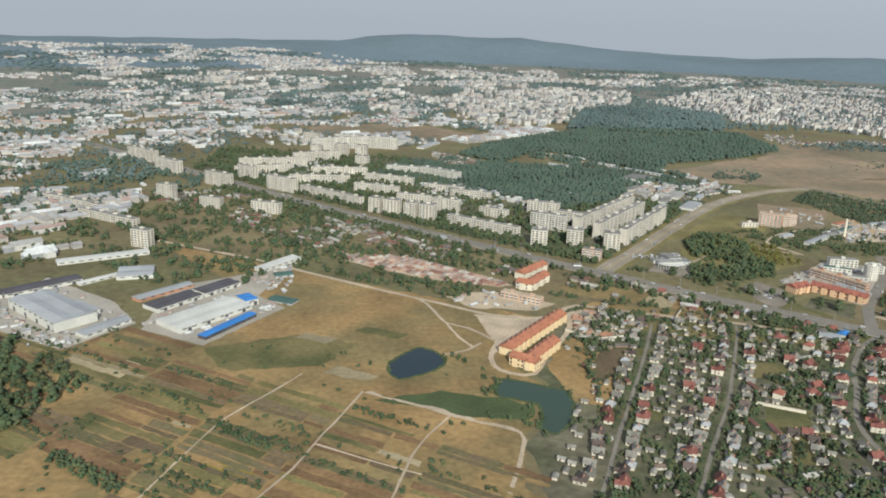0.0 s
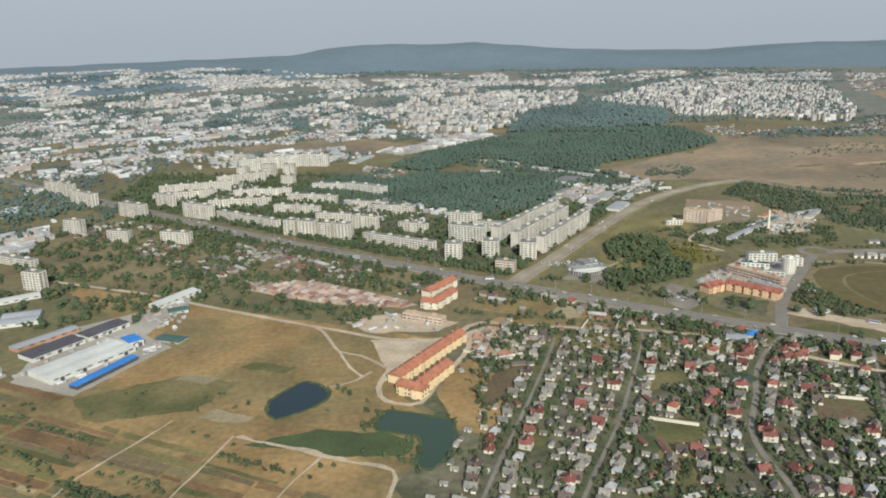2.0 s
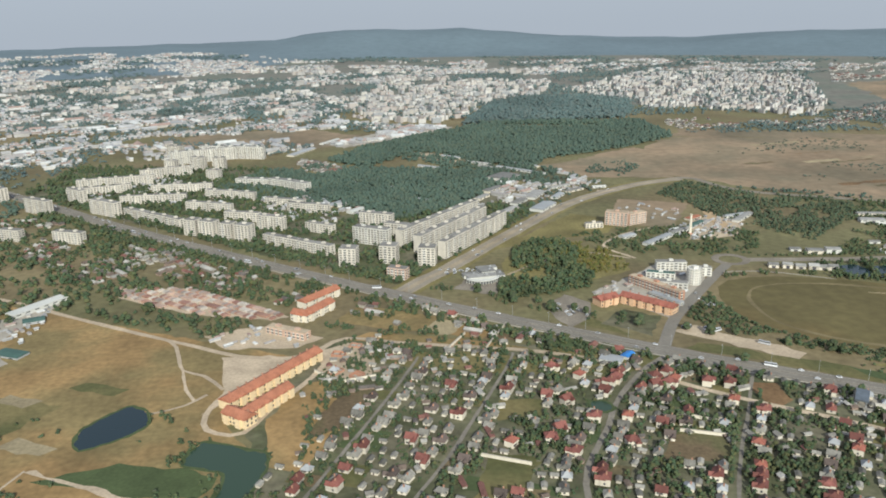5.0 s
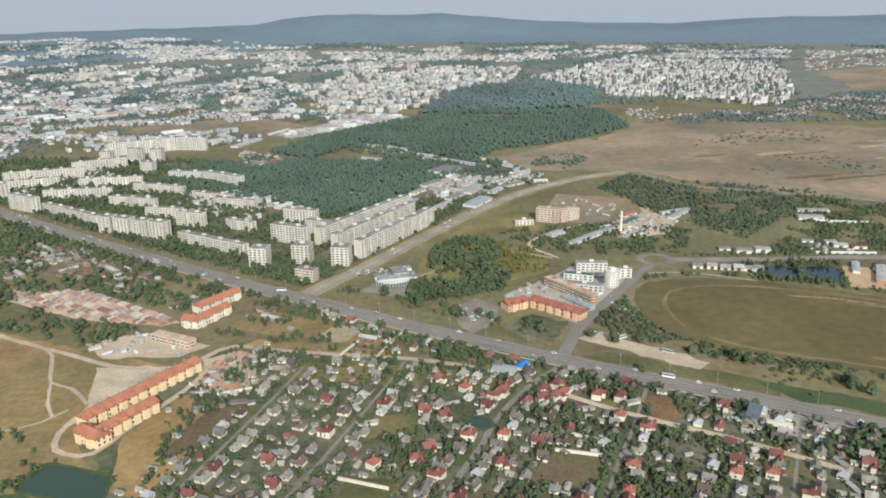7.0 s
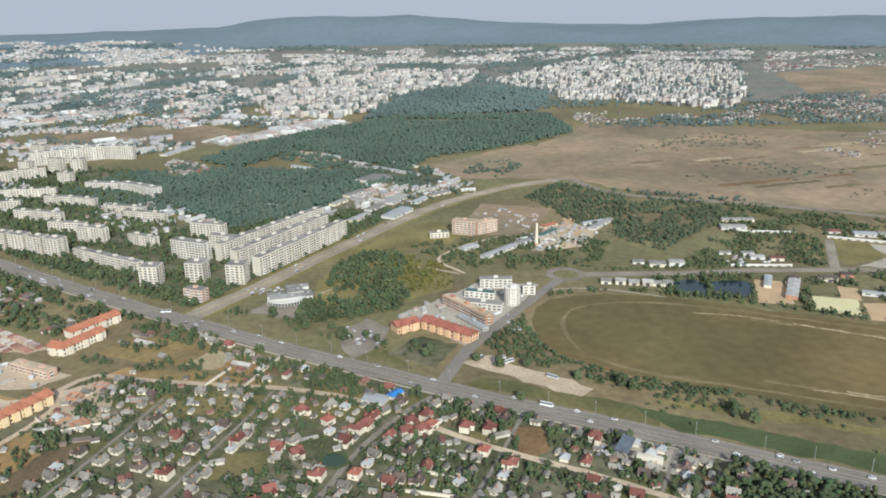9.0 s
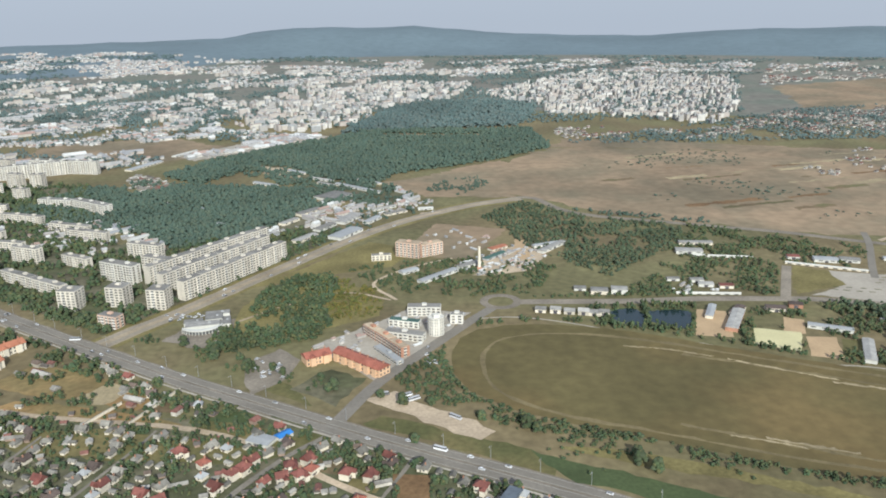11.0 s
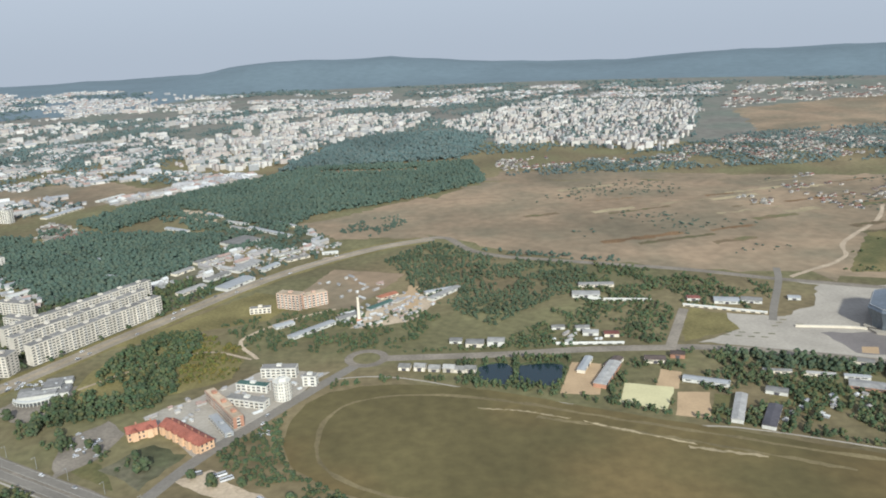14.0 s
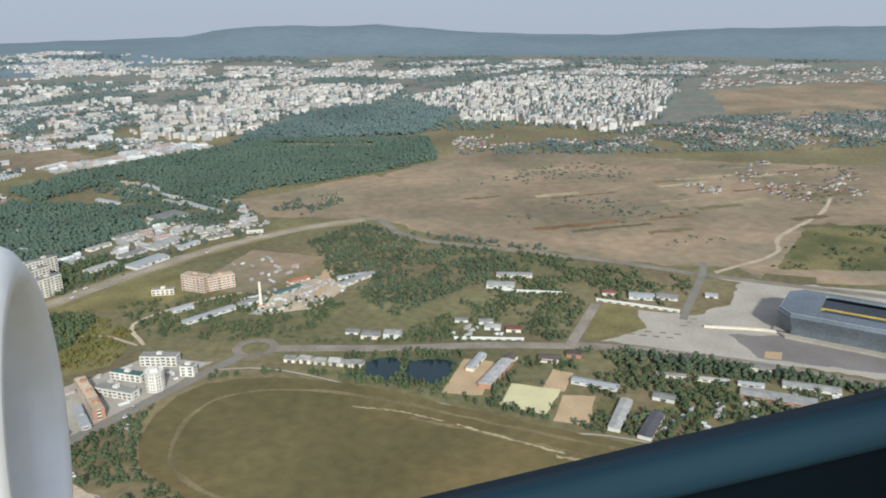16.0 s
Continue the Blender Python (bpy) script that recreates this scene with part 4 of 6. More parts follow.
def hall(name, x0, y0, x1, y1, deep, h, label, category, wall, roof, rise=1.2, ridges=1, doors=0, group=""):
    """A shed on the front line (x0, y0) to (x1, y1), with shallow pitched roofs side by side."""
    length, turn, h = math.hypot(x1 - x0, y1 - y0), math.atan2(y1 - y0, x1 - x0), h * 0.66
    t = thing(name, x0, y0, turn, label, category, group)
    for k in range(int(length / 10) + 1):
        c = min(length, 10.0 * k)
        DISCS.append((x0 + c * math.cos(turn) - deep / 2 * math.sin(turn), y0 + c * math.sin(turn) + deep / 2 * math.cos(turn), deep / 2 + 2))
    part("wall", Geo().box(length / 2, deep / 2, 0, length, deep, h), wall, t)
    for r in range(ridges):
        w = deep / ridges
        part("roof", Geo().gable(length / 2, w * (r + 0.5), h + 0.05, length, w, rise, over=0.3 if ridges == 1 else 0.0), roof, t)
    for k in range(doors):
        part("door", Geo().box(0, 0, 0, 3.6, 0.2, min(4.0, h - 1)), M_DARKSHEET, t, at=Matrix.Translation((length * (k + 0.5) / doors, -0.06, 0)))
    n = int(length / 9)
    for k in range(n):
        part("window_strip", Geo().box(0, 0, 0, 4.5, 0.16, 1.0), M_GLASS, t, at=Matrix.Translation((length * (k + 0.5) / n, -0.03, h - 1.8)))
    return t


g = "works buildings"
hall("warehouse", -216, 629, -169, 693, 34, 7, "large white warehouse with pale flat roof", "warehouse", M_WHITE, M_WHITE, 0.6, 2, 4, g)
hall("open_store", -191, 618, -161, 674, 9, 5, "long shed with bright blue sheet roof", "shed", M_DARKSHEET, M_BLUE, 0.8, 1, 0, g)
hall("works_hall", -176, 697, -166, 706, 20, 9, "white works hall with blue sheet roof", "hall", M_WHITE, M_BLUE, 0.8, 2, 2, g)
hall("works_hall", -251, 675, -222, 717, 22, 6, "low hall with dark roof and white wall", "hall", M_WHITE, M_DARKSHEET, 1.0, 2, 3, g)
hall("works_hall", -220, 720, -195, 756, 20, 6, "low hall with dark roof and white wall", "hall", M_WHITE, M_DARKSHEET, 1.0, 2, 3, g)
hall("works_hall", -277, 700, -240, 748, 12, 5, "narrow store of weathered brick", "hall", M_BRICK, M_ZINC, 1.0, 1, 0, g)
hall("office", -181, 799, -150, 848, 14, 6, "white office row with flat roof", "office", M_WHITE, M_WHITE, 0.4, 2, 0, g)
hall("factory_hall", -387, 677, -320, 623, 38, 13, "large grey-white hall of a factory", "factory", M_WHITE, M_ZINC, 1.5, 2, 4, g)
hall("factory_hall", -318, 640, -300, 668, 36, 9, "grey-white wing of a factory", "factory", M_WHITE, M_ZINC, 1.0, 1, 2, g)
hall("warehouse", -290, 613, -266, 652, 14, 5, "low store with pale grey roof", "warehouse", M_WHITE, M_ZINC, 0.8, 1, 0, g)
hall("warehouse", -402, 700, -352, 752, 18, 6, "long hall with dark roof and white wall", "warehouse", M_WHITE, M_DARKSHEET, 1.0, 1, 4, g)
hall("warehouse", -455, 650, -405, 700, 18, 6, "long hall with dark roof and white wall", "warehouse", M_WHITE, M_DARKSHEET, 1.0, 1, 4, g)
hall("warehouse", -322, 760, -288, 770, 34, 6, "hall with pale grey roof", "warehouse", M_WHITE, M_ZINC, 1.0, 2, 0, g)
hall("warehouse", -400, 800, -320, 850, 14, 5, "long white store with low roof", "warehouse", M_WHITE, M_WHITE, 0.8, 1, 0, g)
hall("warehouse", -350, 740, -310, 790, 7, 4, "long white store with low roof", "warehouse", M_WHITE, M_WHITE, 0.8, 1, 0, g)
hall("shed", -165, 782, -148, 790, 12, 4, "low shed with dark green roof", "shed", M_ZINC, M_GREENROOF, 0.8, 1, 0, g)
hall("shed", -160, 715, -135, 705, 14, 3, "low shelter with green sheet roof", "shed", M_ZINC, M_GREENROOF, 0.6, 1, 0, g)
patch("yard", [(-252, 636), (-190, 607), (-140, 699), (-172, 730), (-150, 850), (-190, 800), (-262, 745)], 0.10, M_APRON, "concrete works yard", "yard", ragged=0.8)
patch("yard", [(-440, 660), (-300, 590), (-262, 650), (-300, 700), (-390, 760)], 0.104, M_APRON, "concrete factory yard with parked cars", "yard", ragged=0.8)

g = "low buildings along the avenue"
for x0, y0, x1, y1, d, h, w, r in ((353, 1352, 383, 1387, 38, 6, M_WHITE, M_GREYROOF), (350, 1466, 423, 1397, 8, 5, M_WHITE, M_ZINC), (384, 1499, 422, 1460, 8, 4, M_PALE, M_ZINC), (210, 1493, 251, 1464, 9, 4, M_WHITE, M_ZINC),
                                  (382, 1223, 407, 1267, 20, 5, M_WHITE, M_GREYROOF), (382, 1148, 409, 1190, 20, 6, M_WHITE, M_ZINC), (318, 1270, 344, 1301, 13, 6, M_PALE, M_GREYROOF), (484, 1289, 506, 1292, 8, 4, M_WHITE, M_WHITE),
                                  (330, 1140, 352, 1172, 12, 5, M_PALE, M_GREYROOF), (352, 1190, 372, 1222, 12, 5, M_WHITE, M_FLATROOF), (415, 1222, 432, 1250, 10, 5, M_WHITE, M_ZINC), (300, 1225, 318, 1252, 10, 5, M_PALE, M_GREYROOF),
                                  (420, 1290, 452, 1310, 9, 4, M_WHITE, M_GREYROOF), (440, 1262, 468, 1282, 10, 4, M_PALE, M_FLATROOF), (300, 1520, 340, 1490, 9, 4, M_WHITE, M_GREYROOF), (255, 1585, 290, 1555, 9, 4, M_PALE, M_ZINC),
                                  (318, 1480, 350, 1452, 8, 4, M_PALE, M_GREYROOF), (76, 1200, 104, 1238, 11, 4, M_PALE, M_ZINC), (116, 1165, 134, 1188, 12, 5, M_WHITE, M_WHITE), (-30, 1618, 4, 1700, 16, 4, M_PALE, M_ZINC),
                                  (14, 1747, 44, 1806, 10, 4, M_WHITE, M_WHITE), (150, 1330, 172, 1316, 8, 4, M_WHITE, M_ZINC), (90, 1370, 112, 1356, 8, 4, M_WHITE, M_WHITE), (205, 1236, 228, 1222, 9, 4, M_WHITE, M_ZINC)):
    hall("workshop", x0, y0, x1, y1, d, h, "low workshop with pale roof by the avenue", "workshop", w, r, 1.0, 1, 1, g)
g = "yard sheds"
for x0, y0, x1, y1, d, h, w, r in ((629, 1071, 664, 1109, 9, 5, M_WHITE, M_WHITE), (622, 1095, 655, 1108, 7, 4, M_WHITE, M_ZINC), (483, 978, 524, 1016, 9, 5, M_WHITE, M_ZINC), (462, 1010, 480, 1022, 10, 4, M_WHITE, M_ZINC),
                                  (528, 1022, 552, 1040, 9, 5, M_WHITE, M_GREYROOF), (560, 1050, 585, 1075, 8, 4, M_ZINC, M_GREENROOF), (570, 1085, 590, 1100, 10, 4, M_PALE, M_ORANGE),
                                  (852, 753, 873, 795, 9, 5, M_WHITE, M_GREYROOF), (871, 740, 891, 772, 10, 5, M_WHITE, M_DARKSHEET), (832, 831, 866, 814, 8, 5, M_WHITE, M_ZINC), (765, 826, 790, 870, 11, 6, M_BRICK, M_GREYROOF),
                                  (890, 800, 905, 792, 9, 5, M_WHITE, M_WHITE), (905, 838, 928, 832, 5, 4, M_PALE, M_WHITE), (936, 828, 960, 820, 5, 4, M_PALE, M_GREYROOF), (966, 818, 985, 811, 5, 4, M_WHITE, M_ZINC), (960, 800, 1010, 775, 14, 4, M_BRICK, M_GREYROOF), (1000, 812, 1040, 795, 10, 4, M_WHITE, M_WHITE), (985, 840, 1000, 832, 9, 8, M_PALE, M_FLATROOF),
                                  (754, 858, 768, 886, 7, 5, M_PALE, M_ZINC), (780, 862, 795, 880, 9, 5, M_PALE, M_DARKROOF), (812, 872, 830, 868, 10, 6, M_PALE, M_DARKROOF), (838, 880, 850, 876, 9, 6, M_BRICK, M_DARKROOF),
                                  (655, 933, 672, 930, 12, 6, M_PALE, M_GREYROOF), (676, 932, 692, 929, 11, 8, M_WHITE, M_GREYROOF), (640, 945, 652, 943, 9, 4, M_WHITE, M_GREYROOF), (772, 945, 787, 942, 9, 5, M_WHITE, M_GREYROOF), (792, 938, 806, 936, 9, 5, M_PALE, M_RED),
                                  (768, 958, 782, 957, 8, 5, M_WHITE, M_WHITE), (745, 965, 758, 964, 7, 4, M_WHITE, M_GREYROOF), (742, 926, 806, 918, 2.5, 2.5, M_WHITE, M_WHITE), (785, 1056, 815, 1050, 14, 6, M_WHITE, M_GREYROOF), (800, 1090, 840, 1085, 10, 5, M_PALE, M_GREYROOF),
                                  (930, 1012, 955, 1005, 14, 5, M_WHITE, M_ZINC), (958, 1010, 978, 1002, 12, 5, M_WHITE, M_WHITE), (905, 1025, 918, 1022, 10, 5, M_WHITE, M_RED), (800, 1045, 867, 1031, 2.5, 3, M_WHITE, M_WHITE), (895, 1010, 970, 972, 3, 3, M_PALE, M_WHITE),
                                  (1010, 1010, 1022, 1006, 9, 4, M_WHITE, M_ZINC)):
    r = M_GREYROOF if r is M_WHITE and d > 4 else r
    hall("outbuilding", x0, y0, x1, y1, d, h, "low pale outbuilding with shallow roof", "building", w, r, 0.9, 1, 1, g)
for i, x in enumerate((590, 604, 617, 630, 640, 649)):
    hall("cottage", x, 889 - 0.25 * (x - 590), x + 10, 886.5 - 0.25 * (x - 590), 9, 5 + (i % 2) * 1.5, "small white town house beside the racecourse", "house", M_WALL, M_GREYROOF, 2.0, 1, 1, "town houses beside the racecourse")


def chimney_stack(x, y):
    t = thing("factory_chimney", x, y, 0, "tall slender pale factory chimney", "chimney")
    g = Geo()
    rings = [(0, 1.9), (12, 1.6), (25, 1.25), (26, 1.4), (26.6, 1.4)]
    g.add([(r * math.cos(a * math.pi / 6), r * math.sin(a * math.pi / 6), z) for z, r in rings for a in range(12)],
          [(i * 12 + a, i * 12 + (a + 1) % 12, (i + 1) * 12 + (a + 1) % 12, (i + 1) * 12 + a) for i in range(4) for a in range(12)])
    part("shaft", g, M_PALE, t)
    part("plinth", Geo().box(0, 0, 0, 5, 5, 2.5), M_BRICK, t)


chimney_stack(548, 1023)


def civic_hall():
    """A low stepped hall with a curved white colonnade and flat grey roofs."""
    t = thing("civic_hall", 275, 868, radians(12), "low white hall with a curved colonnaded front", "hall")
    for x, y, sx, sy, h in ((0, 12, 36, 14, 5.2), (12, 27, 18, 18, 6.4), (-10, 24, 20, 12, 4.2), (24, 18, 12, 22, 3.8), (16, 42, 26, 10, 4.6)):
        part("wall", Geo().box(x, y, 0, sx, sy, h), M_WHITE, t)
        top = part("roof", Geo().box(x, y, h, sx + 0.6, sy + 0.6, 0.35), M_GREYROOF, t)
        part("vent", Geo().box(x + sx * 0.2, y, h + 0.35, 2.4, 1.8, 1.1, 0, 0.9), M_ZINC, top)
    part("window_band", Geo().box(12, 17.9, 3.4, 16.5, 0.2, 2.0), M_GLASS, t)
    arc = [(25 * math.sin(a), 15 - 25 * math.cos(a)) for a in np.linspace(-1.0, 1.0, 15)]
    g, z0, z1, deep = Geo(), 4.3, 5.4, 5.0
    for (xa, ya), (xb, yb) in zip(arc, arc[1:]):
        part("pane", Geo().box((xa + xb) / 2, (ya + yb) / 2 + 2.0, 0.4, math.dist((xa, ya), (xb, yb)) - 0.3, 0.3, 3.8, math.atan2(yb - ya, xb - xa)), M_GLASS, t)
        g.add([(xa, ya, z0), (xb, yb, z0), (xb, yb, z1), (xa, ya, z1), (xa, ya + deep, z1), (xb, yb + deep, z1), (xa, ya + deep, z0), (xb, yb + deep, z0)],
              [(0, 1, 2, 3), (3, 2, 5, 4), (4, 5, 7, 6), (6, 7, 1, 0)])
    part("canopy", g, M_WHITE, t)
    for x, y in arc:
        part("column", Geo().box(x, y + 0.4, 0, 0.6, 0.6, 4.3), M_WHITE, t)
    t.matrix_basis = t.matrix_basis @ Matrix.Scale(0.86, 4)
    DISCS.append((282, 890, 28))


civic_hall()

# ---- stadium ----


def stadium():
    """A boxy stadium with cut corners: sloping cladding, a roof ring round an open pitch, dark stands."""
    cx, cy, turn = 1137, 887, -0.62
    t = thing("stadium", cx, cy, turn, "blue-grey clad football stadium with angular roof", "stadium")
    KEEP_OUT.append(np.array([(1036, 912), (1082, 975), (1240, 862), (1195, 800)], float))

    def outline(hx, hy, cut):
        return [(hx, -hy + cut), (hx, hy - cut), (hx - cut, hy), (-hx + cut, hy), (-hx, hy - cut), (-hx, -hy + cut), (-hx + cut, -hy), (hx - cut, -hy)]

    def shell(levels):
        n = 8
        return Geo().add([(x, y, z) for hx, hy, cut, z in levels for x, y in outline(hx, hy, cut)],
                         [(i * n + k, i * n + (k + 1) % n, (i + 1) * n + (k + 1) % n, (i + 1) * n + k) for i in range(len(levels) - 1) for k in range(n)])

    part("facade", shell([(90, 31, 9, 0), (91, 33, 10, 9), (96, 37, 13, 21)]), M_STADIUM, t, "blue-grey faceted metal cladding")
    top = part("roof", shell([(96, 37, 13, 21), (94, 35, 12, 24), (62, 24, 3, 26.5), (61, 23, 3, 24.5)]), M_STADIUM, t, "blue-grey metal roof ring")
    part("gutter", shell([(94.6, 35.6, 12, 24.0), (94.6, 35.6, 12, 24.5), (94.0, 35.0, 12, 24.5)]), M_STEEL, top)
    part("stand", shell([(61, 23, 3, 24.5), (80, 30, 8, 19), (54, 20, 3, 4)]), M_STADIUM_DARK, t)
    part("seating", shell([(67, 25, 4, 12.6), (64, 24, 4, 11.0)]), M_SEAT, t, "band of yellow seats")
    part("pitch", Geo().box(0, 0, 0.05, 104, 40, 0.15), M_LAWN, t)
    part("plinth", shell([(98, 39, 13, 0), (98, 39, 13, 2.2), (90, 31, 9, 2.2)]), M_APRON, t)


stadium()
wall_line = smooth_line([(981, 935), (1035, 922), (1056, 909), (1090, 893), (1124, 876), (1190, 835)])
a = ribbon("retaining_wall", wall_line, 2.2, 2.2, M_PALE, "long pale concrete retaining wall by the stadium", "wall", thick=2.2)
for i, (x, y) in enumerate(((905, 925), (915, 921), (926, 917), (938, 914), (910, 932), (922, 929), (935, 925), (948, 921), (960, 940), (968, 948), (975, 955), (985, 940))):
    patch("planting_bed", [(x, y), (x + 6, y - 1.4), (x + 6.5, y + 0.6), (x + .5, y + 2)], 0.14, M_MEADOW_GREEN, "narrow planted bed in a car park", "planting bed", ragged=0.3, seed=i)

# ---- village houses ----
HOUSE_WINDOW = Geo().box(0, 0, 0, 1.3, 0.16, 1.4).mesh("window")
HOUSE_DOOR = Geo().box(0, 0, 0, 1.1, 0.16, 2.1).mesh("door")
CHIMNEY = Geo().box(0, 0, 0, 0.8, 0.8, 1.9).box(0, 0, 1.9, 1.0, 1.0, 0.15).mesh("chimney")


def house(x, y, turn, sx, sy, h, rise, hip, roofm, wallm, label, wing=False):
    small = sx < 5.5
    t = thing("garden_shed" if small else "house", x, y, turn, label, "shed" if small else "house", "garden sheds" if small else "village houses among gardens")
    w = Geo().box(0, 0, 0, sx, sy, h)
    r = Geo().gable(0, 0, h, sx, sy, rise, 0.5, hip)
    if not hip:
        w.add([(-sx / 2, -sy / 2, h), (-sx / 2, sy / 2, h), (-sx / 2, 0, h + rise * .9), (sx / 2, -sy / 2, h), (sx / 2, sy / 2, h), (sx / 2, 0, h + rise * .9)], [(0, 2, 1), (3, 4, 5)])
    if wing:
        w.box(sx * 0.3, -sy * 0.6, 0, sx * 0.4, sy * 0.5, h * 0.85)
    part("wall", w, wallm, t)
    top = part("roof", r, roofm, t)
    if wing:
        part("wing_roof", Geo().gable(0, 0, 0, sy * 0.9, sx * 0.4, rise * 0.7, 0.4), roofm, t, at=Matrix.Translation((sx * 0.3, -sy * 0.42, h * 0.85)) @ Matrix.Rotation(radians(90), 4, "Z"))
    if small:
        part("door", HOUSE_DOOR, M_DARKROOF, t, at=Matrix.Translation((-sx * 0.12, -sy / 2 - 0.03, 0)))
        return t
    part("chimney", CHIMNEY, M_BRICK, top, at=Matrix.Translation((sx * 0.2, sy * 0.12, h + rise * 0.55)))
    floors = 2 if h > 4.5 else 1
    for f in range(floors):
        for k in (-0.3, 0.05):
            part("window", HOUSE_WINDOW, M_GLASS, t, at=Matrix.Translation((sx * k, -sy / 2 - 0.03, 1.0 + 2.8 * f)))
        part("window", HOUSE_WINDOW, M_GLASS, t, at=Matrix.Translation((sx / 2 + 0.03, 0, 1.0 + 2.8 * f)) @ Matrix.Rotation(radians(90), 4, "Z"))
    part("door", HOUSE_DOOR, M_DARKROOF, t, at=Matrix.Translation((-sx * 0.12, -sy / 2 - 0.03, 0)))
    return t


RED, GREY = "house with red tiled roof among garden trees", "house with weathered grey sheet roof among garden trees"
KINDS = [("red", 6.9, 6.2, 2.8, 2.9, 0, M_RED, M_WALL, RED, False), ("red", 8.3, 6.9, 5.1, 2.9, 4, M_RED, M_PALE, "two-storey " + RED, True), ("red", 7.6, 6.2, 4.9, 3.2, 0, M_RED, M_WALL, "two-storey " + RED, True),
         ("red", 7.6, 6.9, 4.7, 2.6, 4.5, M_ROSETILE, M_PALE, "two-storey house with orange hipped roof", False),
         ("grey", 6.2, 5.5, 2.6, 2.6, 0, M_OLDROOF, M_WALL, GREY, False), ("grey", 6.9, 4.9, 2.6, 2.2, 2.5, M_OLDROOF, M_WALL, GREY, False), ("grey", 7.6, 5.5, 2.8, 2.8, 0, M_OLDROOF, M_PALE, GREY, True),
         ("grey", 6.2, 5.5, 2.6, 2.8, 3, M_ZINC, M_PALE, "house with pale grey roof among garden trees", False), ("dark", 6.9, 6.2, 2.9, 2.9, 0, M_DARKROOF, M_WALL, "house with dark brown roof among garden trees", True),
         ("shed", 4.8, 3.1, 2.1, 1.0, 0, M_OLDROOF, M_WALL, "small garden shed with grey roof", False)]
PROTO = {}
COUNT = [0, 0]


def put_house(kind, x, y, turn):
    if COUNT[kind == 9] >= 300 or y < 395 + 0.3 * max(0.0, x - 250):
        return
    COUNT[kind == 9] += 1
    if kind not in PROTO:
        PROTO[kind] = house(x, y, turn, *KINDS[kind][1:])
    else:
        copy_thing(PROTO[kind], Matrix.Translation((x, y, 0)) @ Matrix.Rotation(turn, 4, "Z"))
    DISCS.append((x, y, 5.0))


HAMLET = [(212, 794), (221, 785), (237, 776), (257, 757), (265, 744), (278, 709), (306, 724), (246, 699), (359, 678), (373, 686), (178, 703), (195, 692), (212, 678), (136, 664), (144, 700)]


def village():
    r = random.Random(21)
    spots = [(388, 633), (398, 640), (402, 628), (395, 622), (384, 620), (425, 622), (440, 618), (330, 640), (310, 655), (300, 560), (292, 548), (312, 600), (265, 545), (345, 540)]
    for i, (x, y) in enumerate(spots):
        put_house((1, 2, 3, 1, 2)[i % 5], x, y, r.uniform(0, 1.5))
    for i, (x, y) in enumerate(HAMLET):
        put_house((4, 6, 0, 4, 8, 5, 7)[i % 7], x, y, r.uniform(-0.8, 0.2))
    lines = [smooth_line(s, 4.0) for s in STREETS]
    extra = [smooth_line(s, 4.0) for s in ([(150, 712), (243, 698), (310, 680), (372, 650)], [(381, 647), (440, 600), (505, 560), (560, 520)], [(420, 672), (480, 630), (560, 585), (640, 535)],
                                           [(243, 640), (215, 570), (180, 480)], [(325, 640), (300, 590), (262, 500), (240, 440)], [(400, 600), (372, 530), (345, 450), (330, 400)], [(520, 590), (480, 520), (440, 440), (420, 390)], [(600, 560), (570, 500), (540, 430)])]
    for i, line in enumerate(lines + extra):
        seg = np.r_[0, np.cumsum(np.linalg.norm(np.diff(line, axis=0), axis=1))]
        for side in (-1, 1):
            s = r.uniform(2, 12)
            while s < seg[-1] - 4:
                j = int(np.searchsorted(seg, s))
                j = min(max(j, 1), len(line) - 1)
                d = line[j] - line[j - 1]
                d /= np.linalg.norm(d)
                off = side * (r.uniform(9, 14) if i < len(lines) else r.uniform(4, 12))
                x, y = line[j][0] + d[1] * off, line[j][1] - d[0] * off
                turn = math.atan2(d[1], d[0]) + r.choice((0, math.pi / 2)) + r.uniform(-.08, .08)
                red = 0.16 + 0.16 * (x > 300) + 0.30 * noise.noise(Vector((x / 60, y / 60, 2)))
                kind = r.choice((0, 1, 2, 2, 3)) if r.random() < red else r.choice((4, 5, 6, 7, 4, 6, 8))
                p = np.array([[x, y]])
                if not blocked(p, 3.4)[0] and r.random() < (0.92 if i < len(lines) else 0.72):
                    put_house(kind, x, y, turn)
                    for away in r.sample((10, 14, 19), r.choice((0, 1, 1, 2))):
                        q = np.array([[x + d[1] * side * away + r.uniform(-4, 4), y - d[0] * side * away + r.uniform(-4, 4)]])
                        if not blocked(q, 2.0)[0]:
                            put_house(9, q[0][0], q[0][1], turn)
                s += r.uniform(6.8, 10.8) if i < len(lines) else r.uniform(10, 17)


village()
hall("market_hall", 376, 668, 384, 676, 7, 4.5, "small hall with bright blue roof", "shop", M_WHITE, M_BLUE, 1.2, 1, 0)
hall("shop", 352, 668, 368, 660, 12, 4, "low shop with grey flat roof", "shop", M_WHITE, M_ZINC, 0.5, 1, 1)
hall("kiosk", 530, 574, 545, 568, 7, 4, "low pale petrol station kiosk", "kiosk", M_PALE, M_PALE, 0.4, 1, 1)


